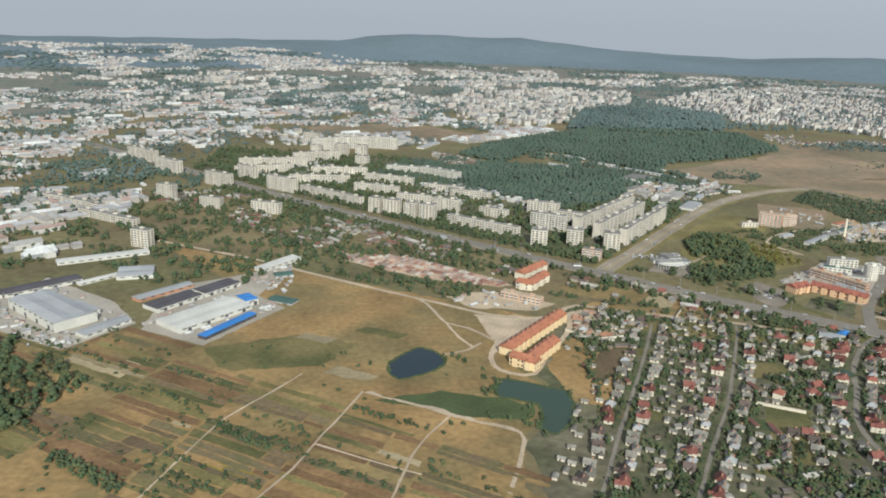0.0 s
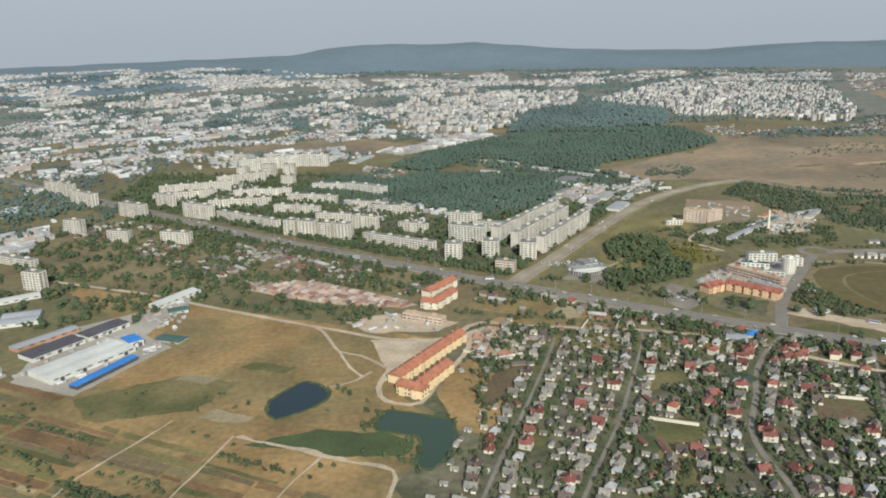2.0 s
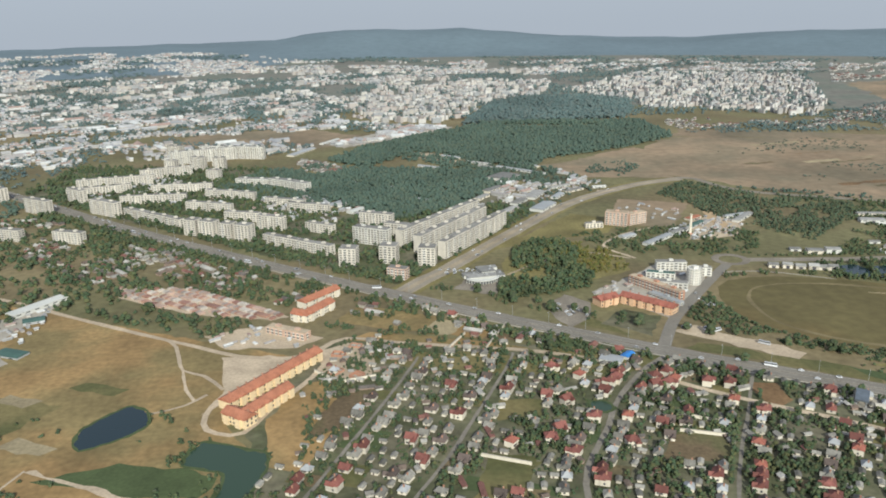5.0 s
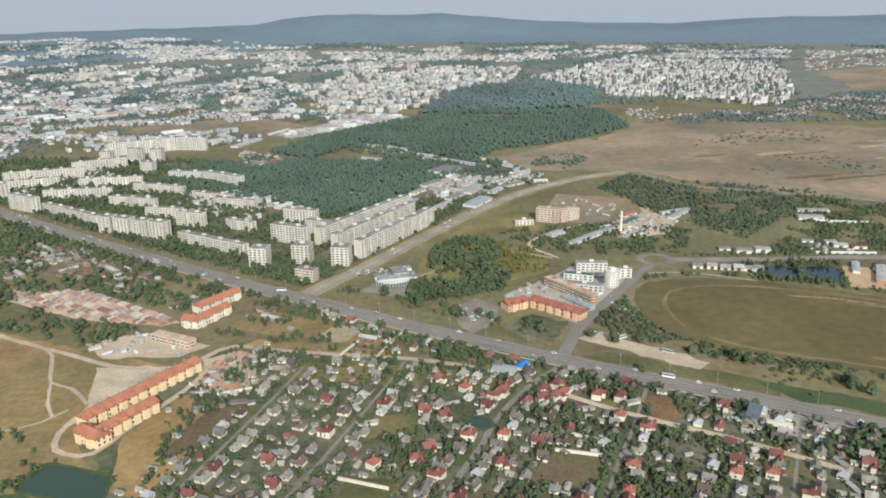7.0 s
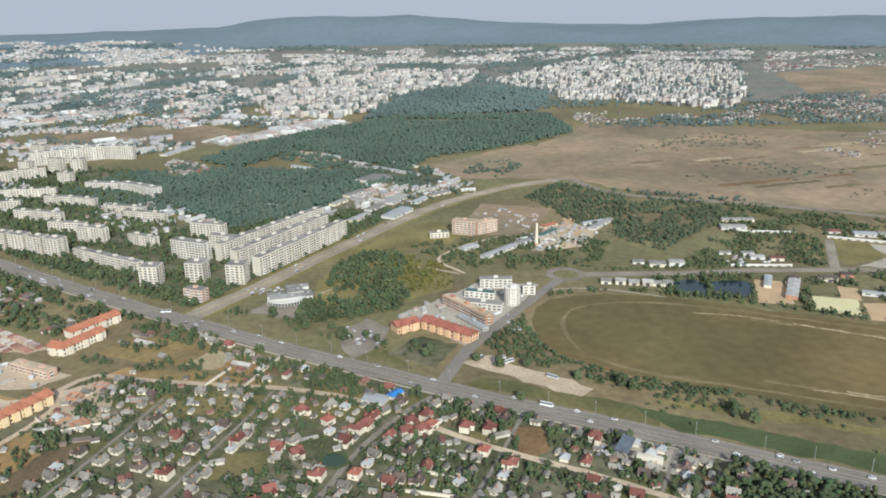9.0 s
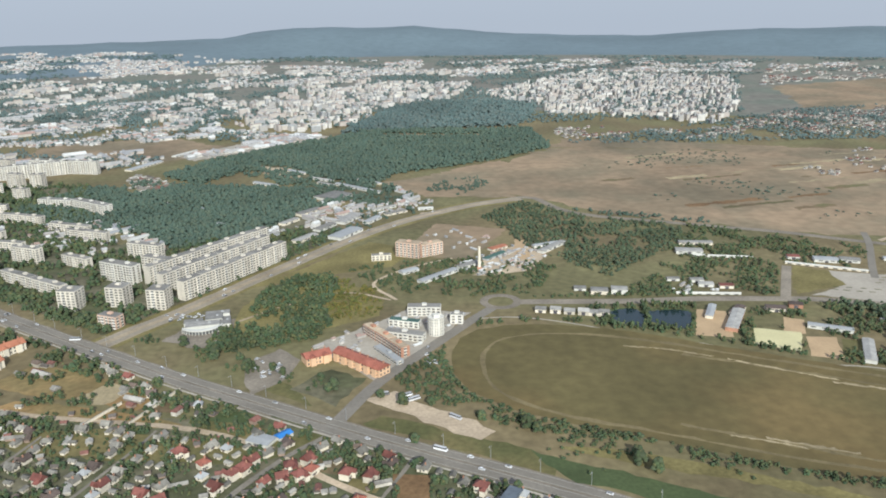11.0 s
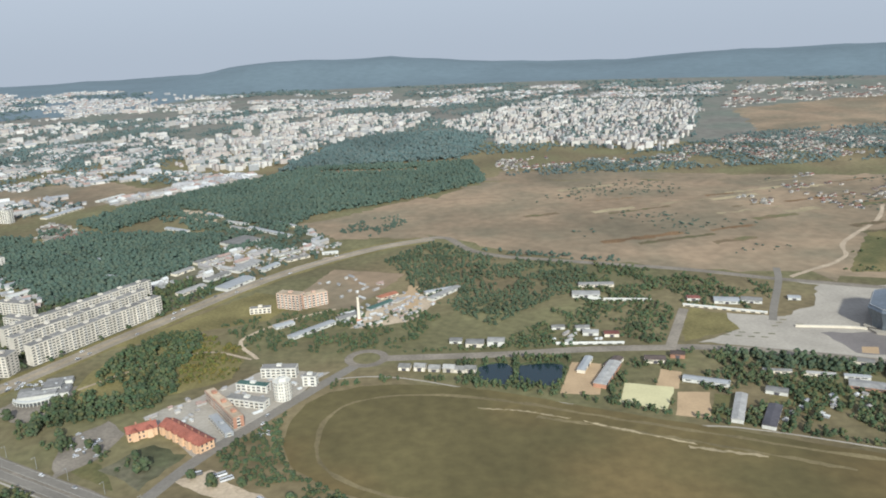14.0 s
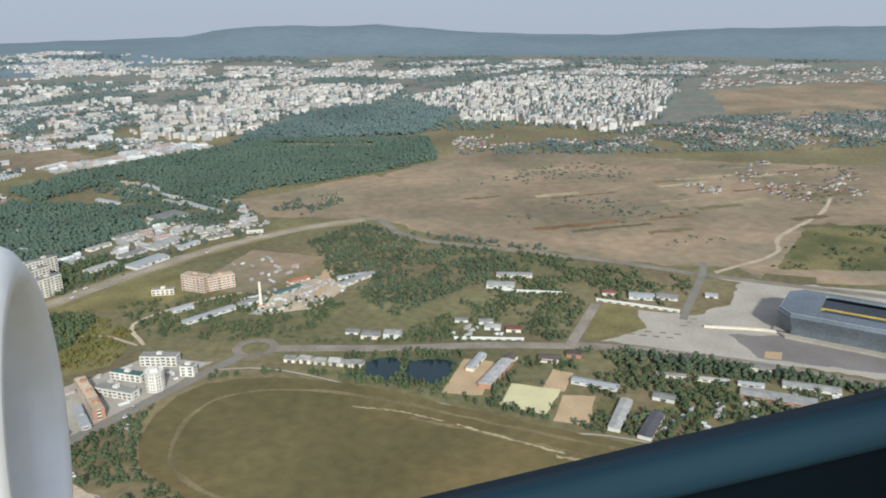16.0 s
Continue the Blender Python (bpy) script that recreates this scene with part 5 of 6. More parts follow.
def canopy(x, y, turn):
    t = thing("petrol_canopy", x, y, turn, "blue-grey petrol station canopy on posts", "canopy")
    part("roof", Geo().box(0, 0, 5.6, 9, 20, 1.0), M_STADIUM, t)
    for u in (-3, 3):
        for w in (-7, 0, 7):
            part("post", Geo().box(u, w, 0, 0.5, 0.5, 5.6), M_STEEL, t)
    DISCS.append((x, y, 10))


canopy(526, 586, -0.55)

def garden_wall(pts):
    for a, c in zip(pts, pts[1:]):
        length, turn = math.dist(a, c), math.atan2(c[1] - a[1], c[0] - a[0])
        t = thing("garden_wall", *a, turn, "pale plastered garden wall with a coping", "wall", "garden walls")
        part("wall", Geo().box(length / 2, 0, 0, length, 0.5, 2.4), M_PALE, t)
        part("coping", Geo().box(length / 2, 0, 2.4, length, 0.8, 0.2), M_APRON, t)


for line in ([(386, 579), (420, 561)], [(379, 556), (413, 546)], [(243, 533), (275, 520)], [(120, 665), (142, 644), (170, 653)], [(285, 752), (262, 700)], [(246, 732), (228, 698)]):
    garden_wall(line)


def house_shell(x, y, turn, sx, sy, h):
    """Bare brick walls of a house that is being built."""
    t = thing("house_shell", x, y, turn, "roofless brick shell of a new house on bare earth", "building", "houses under construction")
    for u, w, a, b in ((0, -sy / 2, sx, 0.5), (0, sy / 2, sx, 0.5), (-sx / 2, 0, 0.5, sy - 0.6), (sx / 2, 0, 0.5, sy - 0.6), (sx * 0.1, 0, 0.4, sy - 0.6)):
        part("wall", Geo().box(u, w, 0, a, b, h), M_BRICK, t)
    part("slab", Geo().box(0, 0, 0, sx - 0.8, sy - 0.8, 0.3), M_APRON, t)
    DISCS.append((x, y, 8))


patch("building_plot", [(118, 706), (150, 724), (168, 700), (165, 650), (130, 645), (124, 670)], 0.06, M_DIRT, "bare earth of building plots", "yard", ragged=2.0)
for x, y, a, sx, sy, h in ((137, 696, -0.25, 11, 8, 2.2), (137, 664, 0.9, 12, 9, 1.4), (155, 655, 0.9, 10, 8, 2.4), (150, 714, -0.25, 10, 7, 1.2)):
    house_shell(x, y, a, sx, sy, h)

# ---- loose mesh sets: trees, far houses ----


def lobes(seed, n, spread=1.0):
    """A crown of n uneven leafy clumps, about 1 wide and 1 high, as points and triangles."""
    r = np.random.default_rng(seed)
    v0 = [(0, 0, 1.0)] + [(q * math.cos(1.2566 * k + w), q * math.sin(1.2566 * k + w), z) for q, z, w in ((0.88, 0.42, 0.0), (0.92, -0.45, 0.63)) for k in range(5)]
    f0 = [(0, 1 + k, 1 + (k + 1) % 5) for k in range(5)] + [f for k in range(5) for f in ((1 + k, 6 + k, 1 + (k + 1) % 5), (1 + (k + 1) % 5, 6 + k, 6 + (k + 1) % 5))]
    v0, f0 = np.array(v0), np.array(f0)
    v, t = [], []
    for i in range(n):
        a, h = r.uniform(0, 2 * math.pi), r.uniform(0.12, 0.95)
        rad = 0.36 * math.sqrt(max(0.05, 1 - (2 * h - 0.9) ** 2)) * r.uniform(0.5, 1.0) * spread if n > 1 else 0
        size = (0.17 + 0.22 / n ** 0.5) * r.uniform(0.7, 1.25) if n > 1 else 0.5
        p = v0 * r.uniform(0.70, 1.30, (len(v0), 1)) * size * np.array([1, 1, 0.85])
        p += [rad * math.cos(a), rad * math.sin(a), h if n > 1 else 0.5]
        t.append(f0 + len(v0) * i), v.append(p)
    return np.concatenate(v), np.concatenate(t)


def spread_copies(name, kinds, pts, sizes, heights, material, label, category, base=None, seed=0, kind="stuff"):
    r = np.random.default_rng(seed)
    vs, ts, k = [], [], 0
    which = r.integers(0, len(kinds), len(pts))
    turn = r.uniform(0, 2 * math.pi, len(pts))
    zs = np.zeros(len(pts)) if base is None else base
    for q, (v, t) in enumerate(kinds):
        idx = np.nonzero(which == q)[0]
        if not len(idx):
            continue
        c, s = np.cos(turn[idx])[:, None], np.sin(turn[idx])[:, None]
        x = (v[None, :, 0] * c - v[None, :, 1] * s) * sizes[idx, None] + pts[idx, 0, None]
        y = (v[None, :, 0] * s + v[None, :, 1] * c) * sizes[idx, None] + pts[idx, 1, None]
        z = v[None, :, 2] * heights[idx, None] + zs[idx, None]
        vs.append(np.stack([x, y, z], 2).reshape(-1, 3))
        ts.append((t[None] + (np.arange(len(idx)) * len(v))[:, None, None] + k).reshape(-1, 3))
        k += len(idx) * len(v)
    if not vs:
        return None
    me = fast_mesh(name, np.concatenate(vs), np.concatenate(ts))
    me.shade_smooth()
    return tagged(part(name, me, material), label, category, "", kind)


NEAR = [lobes(i, 8) for i in range(8)]
MID = [lobes(40 + i, 3) for i in range(8)]
FAR = [lobes(80 + i, 2, 1.5) for i in range(6)]


def grove(name, poly, spacing, share, size, height, material, label, seed, kinds=None, clump=0.0, pad=0.5, category="trees"):
    even = "orest" in name
    p = scatter(poly, spacing, seed, share, pad, clump)
    if not len(p):
        return
    r = np.random.default_rng(seed + 500)
    k = r.uniform(0.88, 1.12, len(p)) if even else r.uniform(0.65, 1.25, len(p))
    spread_copies(name, kinds or MID, p, size * k, height * k * r.uniform(0.85, 1.15, len(p)), material, label, category, hill(p[:, 0], p[:, 1]) - 0.2, seed)


VILLAGE = [(112, 640), (140, 730), (260, 712), (400, 676), (470, 638), (640, 545), (690, 500), (560, 480), (420, 440), (330, 395), (100, 395), (118, 470), (125, 560)]
patch("garden", VILLAGE, 0.015, M_GARDEN, "village gardens of grass and soil", "garden", ragged=3)
M_DRYGARDEN = surface("dry_gardens", (0.205, 0.162, 0.088), vary=0.35, big=0.04, small=0.4, tint=(0.130, 0.116, 0.056), mixscale=0.03)
WEST = [(112, 640), (140, 730), (300, 703), (270, 560), (250, 395), (100, 395), (118, 470), (125, 560)]
patch("garden", WEST, 0.0175, M_DRYGARDEN, "dry gardens between village houses", "garden", ragged=3)
EAST = [(300, 703), (400, 676), (470, 638), (640, 545), (690, 500), (560, 480), (420, 440), (330, 395), (250, 395), (270, 560)]
grove("garden_trees", WEST, 4.6, 0.42, 4.2, 4.4, M_LEAF, "green garden trees between houses", 1, NEAR, clump=26)
grove("garden_trees", EAST, 4.6, 0.62, 4.5, 4.8, M_LEAF, "dense green garden trees between houses", 29, NEAR, clump=26)
grove("garden_shrubs", VILLAGE, 4.2, 0.48, 2.8, 2.4, M_LEAF, "low garden bushes and hedges", 2, MID, clump=12)
grove("roadside_trees", [(-320, 1215), (-94, 1028), (125, 860), (349, 708), (480, 630), (640, 540), (632, 525), (470, 612), (330, 690), (110, 842), (-110, 1010), (-335, 1195)], 5.4, 0.5, 5.4, 5.2, M_LEAF, "green trees along the main road", 3, NEAR, clump=25)
grove("roadside_trees", [(-300, 1250), (-80, 1065), (30, 975), (140, 893), (190, 862), (196, 880), (110, 935), (-60, 1075), (-280, 1275)], 5.4, 0.75, 5.4, 5.2, M_LEAF, "row of green trees beside the main road", 4, NEAR, clump=30)
grove("scrub_trees", [(-330, 905), (-140, 812), (10, 732), (60, 770), (-20, 800), (-100, 845), (-60, 880), (110, 790), (128, 850), (-94, 1025), (-317, 1205), (-420, 1150), (-420, 960)], 8.0, 0.72, 7.0, 6.0, M_LEAF, "green trees and scrub below the main road", 5, MID, clump=30)
grove("copse_trees", [(319, 976), (350, 1012), (382, 1008), (400, 960), (380, 920), (395, 880), (380, 840), (338, 826), (290, 815), (285, 850), (310, 905)], 4.8, 0.85, 6.4, 6.4, M_LEAF, "dense green copse beside a weedy field", 6, NEAR, clump=40)
grove("copse_trees", [(345, 1010), (395, 1000), (436, 960), (430, 905), (392, 885), (384, 930)], 5.0, 0.5, 4.6, 4.0, M_YELLEAF, "yellow-green bushes at the edge of a copse", 98, NEAR, clump=18)
grove("weedy_shrubs", [(343, 1012), (443, 962), (440, 894), (390, 880), (370, 930)], 5.0, 0.6, 4.0, 2.5, M_YELLEAF, "yellowing weeds and bushes", 7, MID, clump=15)
grove("racecourse_scrub", [(451, 758), (480, 815), (500, 840), (497, 790), (506, 748), (533, 714), (552, 693), (601, 671), (651, 653), (649, 645), (599, 655), (554, 671), (523, 684), (491, 715), (464, 740)], 4.0, 0.88, 4.4, 2.8, M_LEAF, "belt of dense green bushes round the racecourse", 8, NEAR, clump=14)
grove("racecourse_hedge", [(650, 643), (720, 608), (820, 572), (818, 566), (716, 600), (646, 636)], 3.4, 0.85, 3.6, 3.2, M_LEAF, "hedge along the racecourse edge", 9, NEAR, clump=25)
grove("racecourse_trees", [(504, 846), (545, 864), (602, 866), (670, 845), (762, 795), (890, 729), (1015, 660), (1018, 668), (892, 738), (765, 806), (672, 858), (600, 878), (540, 874), (500, 856)], 4.8, 0.66, 4.0, 4.2, M_LEAF, "row of trees between racecourse and ponds", 10, NEAR, clump=18)
grove("pond_trees", [(640, 850), (645, 900), (745, 898), (752, 880), (740, 838), (700, 830)], 4.5, 0.75, 4.6, 5.6, M_LEAF, "leafy trees round two ponds", 11, NEAR, pad=1.0)
grove("school_trees", [(770, 880), (845, 893), (900, 885), (1000, 850), (1090, 800), (1060, 740), (930, 715), (850, 745), (760, 800)], 5.2, 0.5, 4.6, 4.8, M_LEAF, "trees between school yards and sheds", 12, NEAR, clump=22)
grove("park_trees", [(890, 888), (940, 885), (1003, 850), (1100, 798), (1085, 775), (973, 825), (905, 848)], 5.0, 0.92, 6.2, 6.8, M_HEATH, "dense belt of tall trees by the stadium road", 13, NEAR)
grove("heath_trees", [(568, 1242), (640, 1325), (690, 1270), (826, 1184), (830, 1120), (747, 1043), (687, 985), (651, 1035), (610, 1100), (596, 1180)], 5.0, 0.85, 5.0, 4.2, M_HEATH, "thick low woodland beside a curved road", 14, MID, clump=35)
grove("heath_trees", [(590, 930), (690, 940), (745, 1000), (790, 1090), (867, 1040), (884, 1000), (850, 915), (760, 921), (690, 923)], 4.8, 0.70, 4.4, 3.8, M_LEAF, "scattered trees and scrub on waste ground", 15, MID, clump=30)
grove("heath_trees", [(780, 1060), (980, 985), (1015, 1060), (950, 1120), (830, 1180)], 5.0, 0.62, 4.6, 4.0, M_LEAF, "trees round low buildings by the road", 16, MID, clump=30)
grove("yard_trees", [(440, 960), (545, 935), (600, 940), (640, 1030), (560, 1060), (500, 1060), (440, 1050), (400, 1030)], 5.0, 0.66, 4.6, 4.0, M_LEAF, "scrubby trees round a works yard", 17, MID, clump=24)
grove("estate_trees", [(-420, 1330), (-240, 1190), (-60, 1050), (60, 965), (190, 870), (330, 1050), (400, 1170), (330, 1200), (200, 1150), (100, 1160), (0, 1330), (-60, 1500), (-420, 1560)], 6.6, 0.76, 7.0, 6.5, M_LEAF, "green trees between apartment blocks", 18, MID, clump=25)
grove("avenue_trees", [(245, 935), (322, 1055), (335, 1078), (342, 1068), (325, 1036), (252, 925)], 5.0, 0.9, 5.5, 5.5, M_LEAF, "row of trees before long apartment slabs", 19, NEAR, pad=0)
CLEARINGS = ([(404, 1975), (470, 1972), (560, 1950), (633, 1949), (637, 1905), (560, 1908), (424, 1932)],
             [(186, 1665), (262, 1610), (330, 1515), (432, 1440), (470, 1385), (446, 1335), (400, 1340), (310, 1430), (240, 1530)])
grove("clearing_scrub", [(200, 1680), (330, 1560), (440, 1460), (480, 1390), (470, 1330), (400, 1326), (306, 1426), (180, 1560)], 6.2, 0.55, 7.0, 6.0, M_FOREST, "trees between sheds in a forest clearing", 95, MID, clump=24)
for i, pts in enumerate(CLEARINGS):
    patch("clearing", pts, 0.12 + 0.01 * i, (M_BROWN, M_YARD)[i], ("dry brown strip of open ground in a forest", "worn yard of sheds in a forest clearing")[i], "field", ragged=4.0, keep=True, seed=90 + i)
patch("field", [(420, 1478), (491, 1512), (584, 1598), (640, 1640), (690, 1560), (600, 1420), (640, 1352), (560, 1362), (500, 1372), (440, 1440)], 0.11, M_BROWN, "dry brown field between forest and avenue", "field", ragged=6.0, seed=93)
patch("field", [(760, 1765), (1000, 1715), (1386, 1590), (1520, 1620), (1234, 1705), (1039, 1790), (800, 1860)], 0.03, M_BROWN, "dry brown field below the far houses", "field", ragged=10.0, step=20.0, seed=94)
patch("yard", [(190, 1645), (277, 1600), (288, 1525), (222, 1560)], 0.15, M_DIRT, "pale sandy yard at the edge of a forest", "yard", ragged=4.0)
patch("yard", [(483, 1252), (519, 1267), (514, 1283), (488, 1276)], 0.12, M_DIRT, "pale bare lot by the avenue", "yard", ragged=2.0)
for pts in ([(594, 1088), (613, 1090), (616, 1126), (604, 1134)], [(590, 1053), (611, 1054), (613, 1080), (597, 1085)]):
    patch("sand_heap", pts, 0.13, M_SAND, "orange sand spread in a works yard", "sand", ragged=1.5)
grove("field_scrub", [(496, 1414), (549, 1375), (605, 1449), (590, 1506), (530, 1480)], 6.0, 0.6, 5.5, 3.4, M_FOREST, "low scrub at the edge of a dry field", 96, MID, clump=30)
grove("avenue_scrub", [(350, 1180), (414, 1350), (524, 1345), (500, 1300), (430, 1210), (345, 1090), (330, 1110)], 7.5, 0.42, 5.5, 4.4, M_FOREST, "trees between workshops by the avenue", 97, MID, clump=26)
grove("forest", [(10, 1400), (60, 1270), (114, 1199), (180, 1130), (260, 1180), (300, 1250), (360, 1330), (420, 1420), (300, 1440), (180, 1460), (100, 1480)], 5.4, 0.97, 9.0, 8.5, M_FOREST, "dense dark green park woodland", 20, MID)
grove("forest", [(41, 1565), (107, 1700), (200, 1810), (300, 1900), (380, 2010), (560, 2000), (750, 1990), (765, 1760), (634, 1645), (540, 1590), (450, 1540), (410, 1440), (350, 1500), (260, 1580), (180, 1600), (120, 1490)], 6.2, 0.98, 10.0, 9.0, M_FOREST, "dense dark green forest", 21, MID)
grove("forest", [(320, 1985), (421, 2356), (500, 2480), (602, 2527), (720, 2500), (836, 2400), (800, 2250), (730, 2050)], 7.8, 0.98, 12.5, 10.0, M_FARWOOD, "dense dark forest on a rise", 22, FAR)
grove("forest_park", [(-120, 1335), (-40, 1275), (40, 1225), (112, 1195), (60, 1270), (10, 1400), (90, 1480), (60, 1540), (-60, 1480)], 6.0, 0.74, 7.5, 7.0, M_FOREST, "dark green park trees round a school", 299, MID, clump=45)
grove("wood", [(-358, 612), (-297, 570), (-255, 531), (-250, 497), (-277, 450), (-420, 430), (-480, 600)], 7.0, 0.8, 8.0, 7.0, M_LEAF, "green wood at the edge of fields", 23, NEAR, clump=40)
grove("meadow_bushes", [(-320, 600), (-150, 640), (30, 560), (60, 480), (40, 390), (-330, 390)], 9.0, 0.12, 4.0, 2.2, M_LEAF, "low bushes in rows on dry fields", 24, MID, clump=30)
for i, q in enumerate(HEDGES):
    grove("hedge_row", q, 3.2, 0.75, 3.4, 2.4, M_LEAF, "row of low bushes on a field strip", 300 + i, MID, clump=9, pad=0, category="bushes")
grove("field_hedge", [(-57, 512), (0, 483), (-2, 478), (-60, 506)], 3.0, 0.9, 3.8, 3.0, M_LEAF, "row of green bushes on a field strip", 291, MID, pad=0, category="bushes")
grove("field_hedge", [(-143, 478), (-86, 446), (-88, 440), (-147, 470)], 3.0, 0.9, 4.2, 3.4, M_LEAF, "row of green bushes on a field strip", 292, MID, pad=0, category="bushes")
grove("field_hedge", [(-232, 440), (-176, 404), (-180, 394), (-238, 430)], 3.0, 0.9, 4.2, 3.4, M_LEAF, "row of green bushes on a field strip", 293, MID, pad=0, category="bushes")
grove("roadside_wood", [(545, 540), (565, 556), (599, 567), (640, 548), (720, 500), (700, 470), (620, 520)], 5.0, 0.8, 6.5, 6.0, M_LEAF, "dark trees beside the main road", 294, NEAR, clump=25)
grove("verge_hedge", [(540, 676), (600, 655), (680, 622), (676, 612), (596, 640), (545, 660)], 4.0, 0.45, 3.4, 2.4, M_LEAF, "green bushes on the verge", 295, NEAR, clump=14)
grove("waste_trees", [(135, 760), (200, 735), (300, 705), (420, 672), (500, 628), (480, 618), (380, 650), (250, 690), (150, 705), (120, 725)], 7.0, 0.28, 5.0, 4.5, M_LEAF, "scattered trees on rough grass by the road", 296, NEAR, clump=20)
grove("waste_trees", [(110, 760), (160, 740), (280, 712), (370, 690), (330, 715), (200, 800), (140, 830)], 6.0, 0.34, 4.6, 4.0, M_LEAF, "trees and bushes below the main road", 297, NEAR, clump=22)
grove("crossing_trees", [(215, 850), (270, 812), (330, 775), (400, 735), (410, 745), (340, 790), (280, 830), (240, 865)], 6.0, 0.3, 4.6, 4.2, M_LEAF, "green trees beside the crossroads", 298, NEAR, clump=16)
grove("pond_bushes", [(-10, 620), (25, 600), (50, 570), (110, 560), (122, 500), (90, 470), (60, 480), (20, 570)], 6.0, 0.4, 4.0, 3.5, M_LEAF, "bushes round the ponds", 25, NEAR, clump=14)
grove("works_trees", [(-300, 760), (-200, 740), (-150, 860), (-330, 900), (-480, 1000), (-560, 800), (-420, 780)], 9.0, 0.45, 7.5, 6.5, M_LEAF, "trees between works halls", 26, MID, clump=35)
grove("verge_bushes", [(520, 640), (700, 560), (850, 480), (860, 540), (700, 600), (600, 650)], 6.0, 0.10, 3.4, 2.4, M_LEAF, "bushes on a grass verge", 27, MID, clump=18)
grove("green_field_trees", [(1110, 1095), (1244, 1259), (1420, 1249), (1340, 1050)], 9.0, 0.25, 5.0, 3.5, M_LEAF, "scattered bushes on a green field", 28, MID, clump=30)

# ---- garages ----
def garages():
    r = np.random.default_rng(5)
    g = Geo()
    d = np.array([0.80, -0.60])
    nrm = np.array([0.60, 0.80])
    poly = np.array([(-108, 878), (-35, 872), (82, 788), (66, 779), (-21, 804), (-100, 850)], float)
    for row in range(9):
        for k in range(60):
            p = np.array([-115.0, 868.0]) + d * (k * 4.2) + nrm * (row * 9.5 - 26) + r.uniform(-.3, .3, 2)
            if inside(poly, p[None])[0] and r.random() < 0.93:
                g.box(p[0], p[1], 0, 3.9, 6.2, 1.9 + r.uniform(-.2, .3), math.atan2(d[1], d[0]), 0.97)
    mat = surface("garage_roofs", (0.3, 0.2, 0.17), vary=0.2, big=0.1, small=0.7,
                  island=[(0.34, 0.20, 0.15), (0.42, 0.30, 0.24), (0.25, 0.14, 0.11), (0.50, 0.44, 0.38), (0.30, 0.25, 0.22)])
    tagged(part("garage_rows", g, mat), "long rows of small rusty-roofed garages", "garages", "", "stuff")


garages()

# ---- the city beyond ----


def far_set(name, poly, spacing, share, size, height, label, seed, slab=0.3, clump=0.0, turn=0.6, category="buildings", wallm=None, roofm=None):
    """Many far buildings in one mesh: walls and roofs, each its own loose piece."""
    p = scatter(poly, spacing, seed, share, 2.0, clump)
    r = np.random.default_rng(seed)
    walls, roofs = Geo(), Geo()
    z0 = hill(p[:, 0], p[:, 1])
    for (x, y), z in zip(p, z0):
        a = turn + r.choice((0, 0, math.pi / 2)) + r.uniform(-.12, .12)
        long = r.random() < slab
        sx, sy = size * r.uniform(0.8, 1.3) * (3.2 if long else 1.2), size * r.uniform(0.8, 1.2)
        h = height * r.choice((0.55, 0.8, 1.0, 1.0, 1.25)) * r.uniform(0.9, 1.1)
        walls.box(x, y, z - 1, sx, sy, h + 1, a)
        if height > 10:
            roofs.box(x, y, z + h, sx * 0.96, sy * 0.94, 0.5, a)
            roofs.box(x + 0.2 * sx * math.cos(a), y + 0.2 * sx * math.sin(a), z + h + 0.5, 4, 3.5, 1.8, a)
        else:
            c, s = math.cos(a), math.sin(a)
            g = Geo().gable(0, 0, 0, sx, sy, 0.34 * sy, 0.5)
            roofs.add([(x + u * c - w * s, y + u * s + w * c, z + h + q) for u, w, q in g.v], g.f)
    tagged(part(name + "_walls", walls, wallm or M_FARWALL), label, category, "", "stuff")
    tagged(part(name + "_roofs", roofs, roofm or M_FARROOF), "flat and pitched roofs of distant " + category, category, "", "stuff")


DISCS += [(x, y, 62) for x, y in ((-250, 1850), (-170, 1850), (-90, 1860), (-10, 1800), (-20, 1900), (70, 1850))]      # bare railway land
far_set("works_sheds", [(270, 1170), (320, 1180), (420, 1290), (520, 1350), (470, 1420), (380, 1440), (330, 1330)], 15, 0.55, 7, 4, "small pale sheds beside the avenue", 43, 0.4, clump=40, turn=0.9, category="sheds")
far_set("yard_huts", [(-20, 1180), (110, 1080), (190, 1060), (180, 1150), (60, 1260), (-140, 1330), (-240, 1480), (-330, 1480), (-300, 1300)], 14, 0.5, 5.5, 3, "small pale huts between apartment blocks", 44, 0.3, clump=40, turn=0.5, category="sheds")
far_set("roadside_cottages", [(-420, 1130), (-100, 860), (-40, 885), (100, 800), (120, 845), (-100, 1005), (-330, 1185)], 12, 0.50, 5.4, 2.8, "small cottages under trees below the main road", 45, 0.1, clump=45, turn=-0.7, category="houses", wallm=M_HUTWALL, roofm=M_HUTROOF)
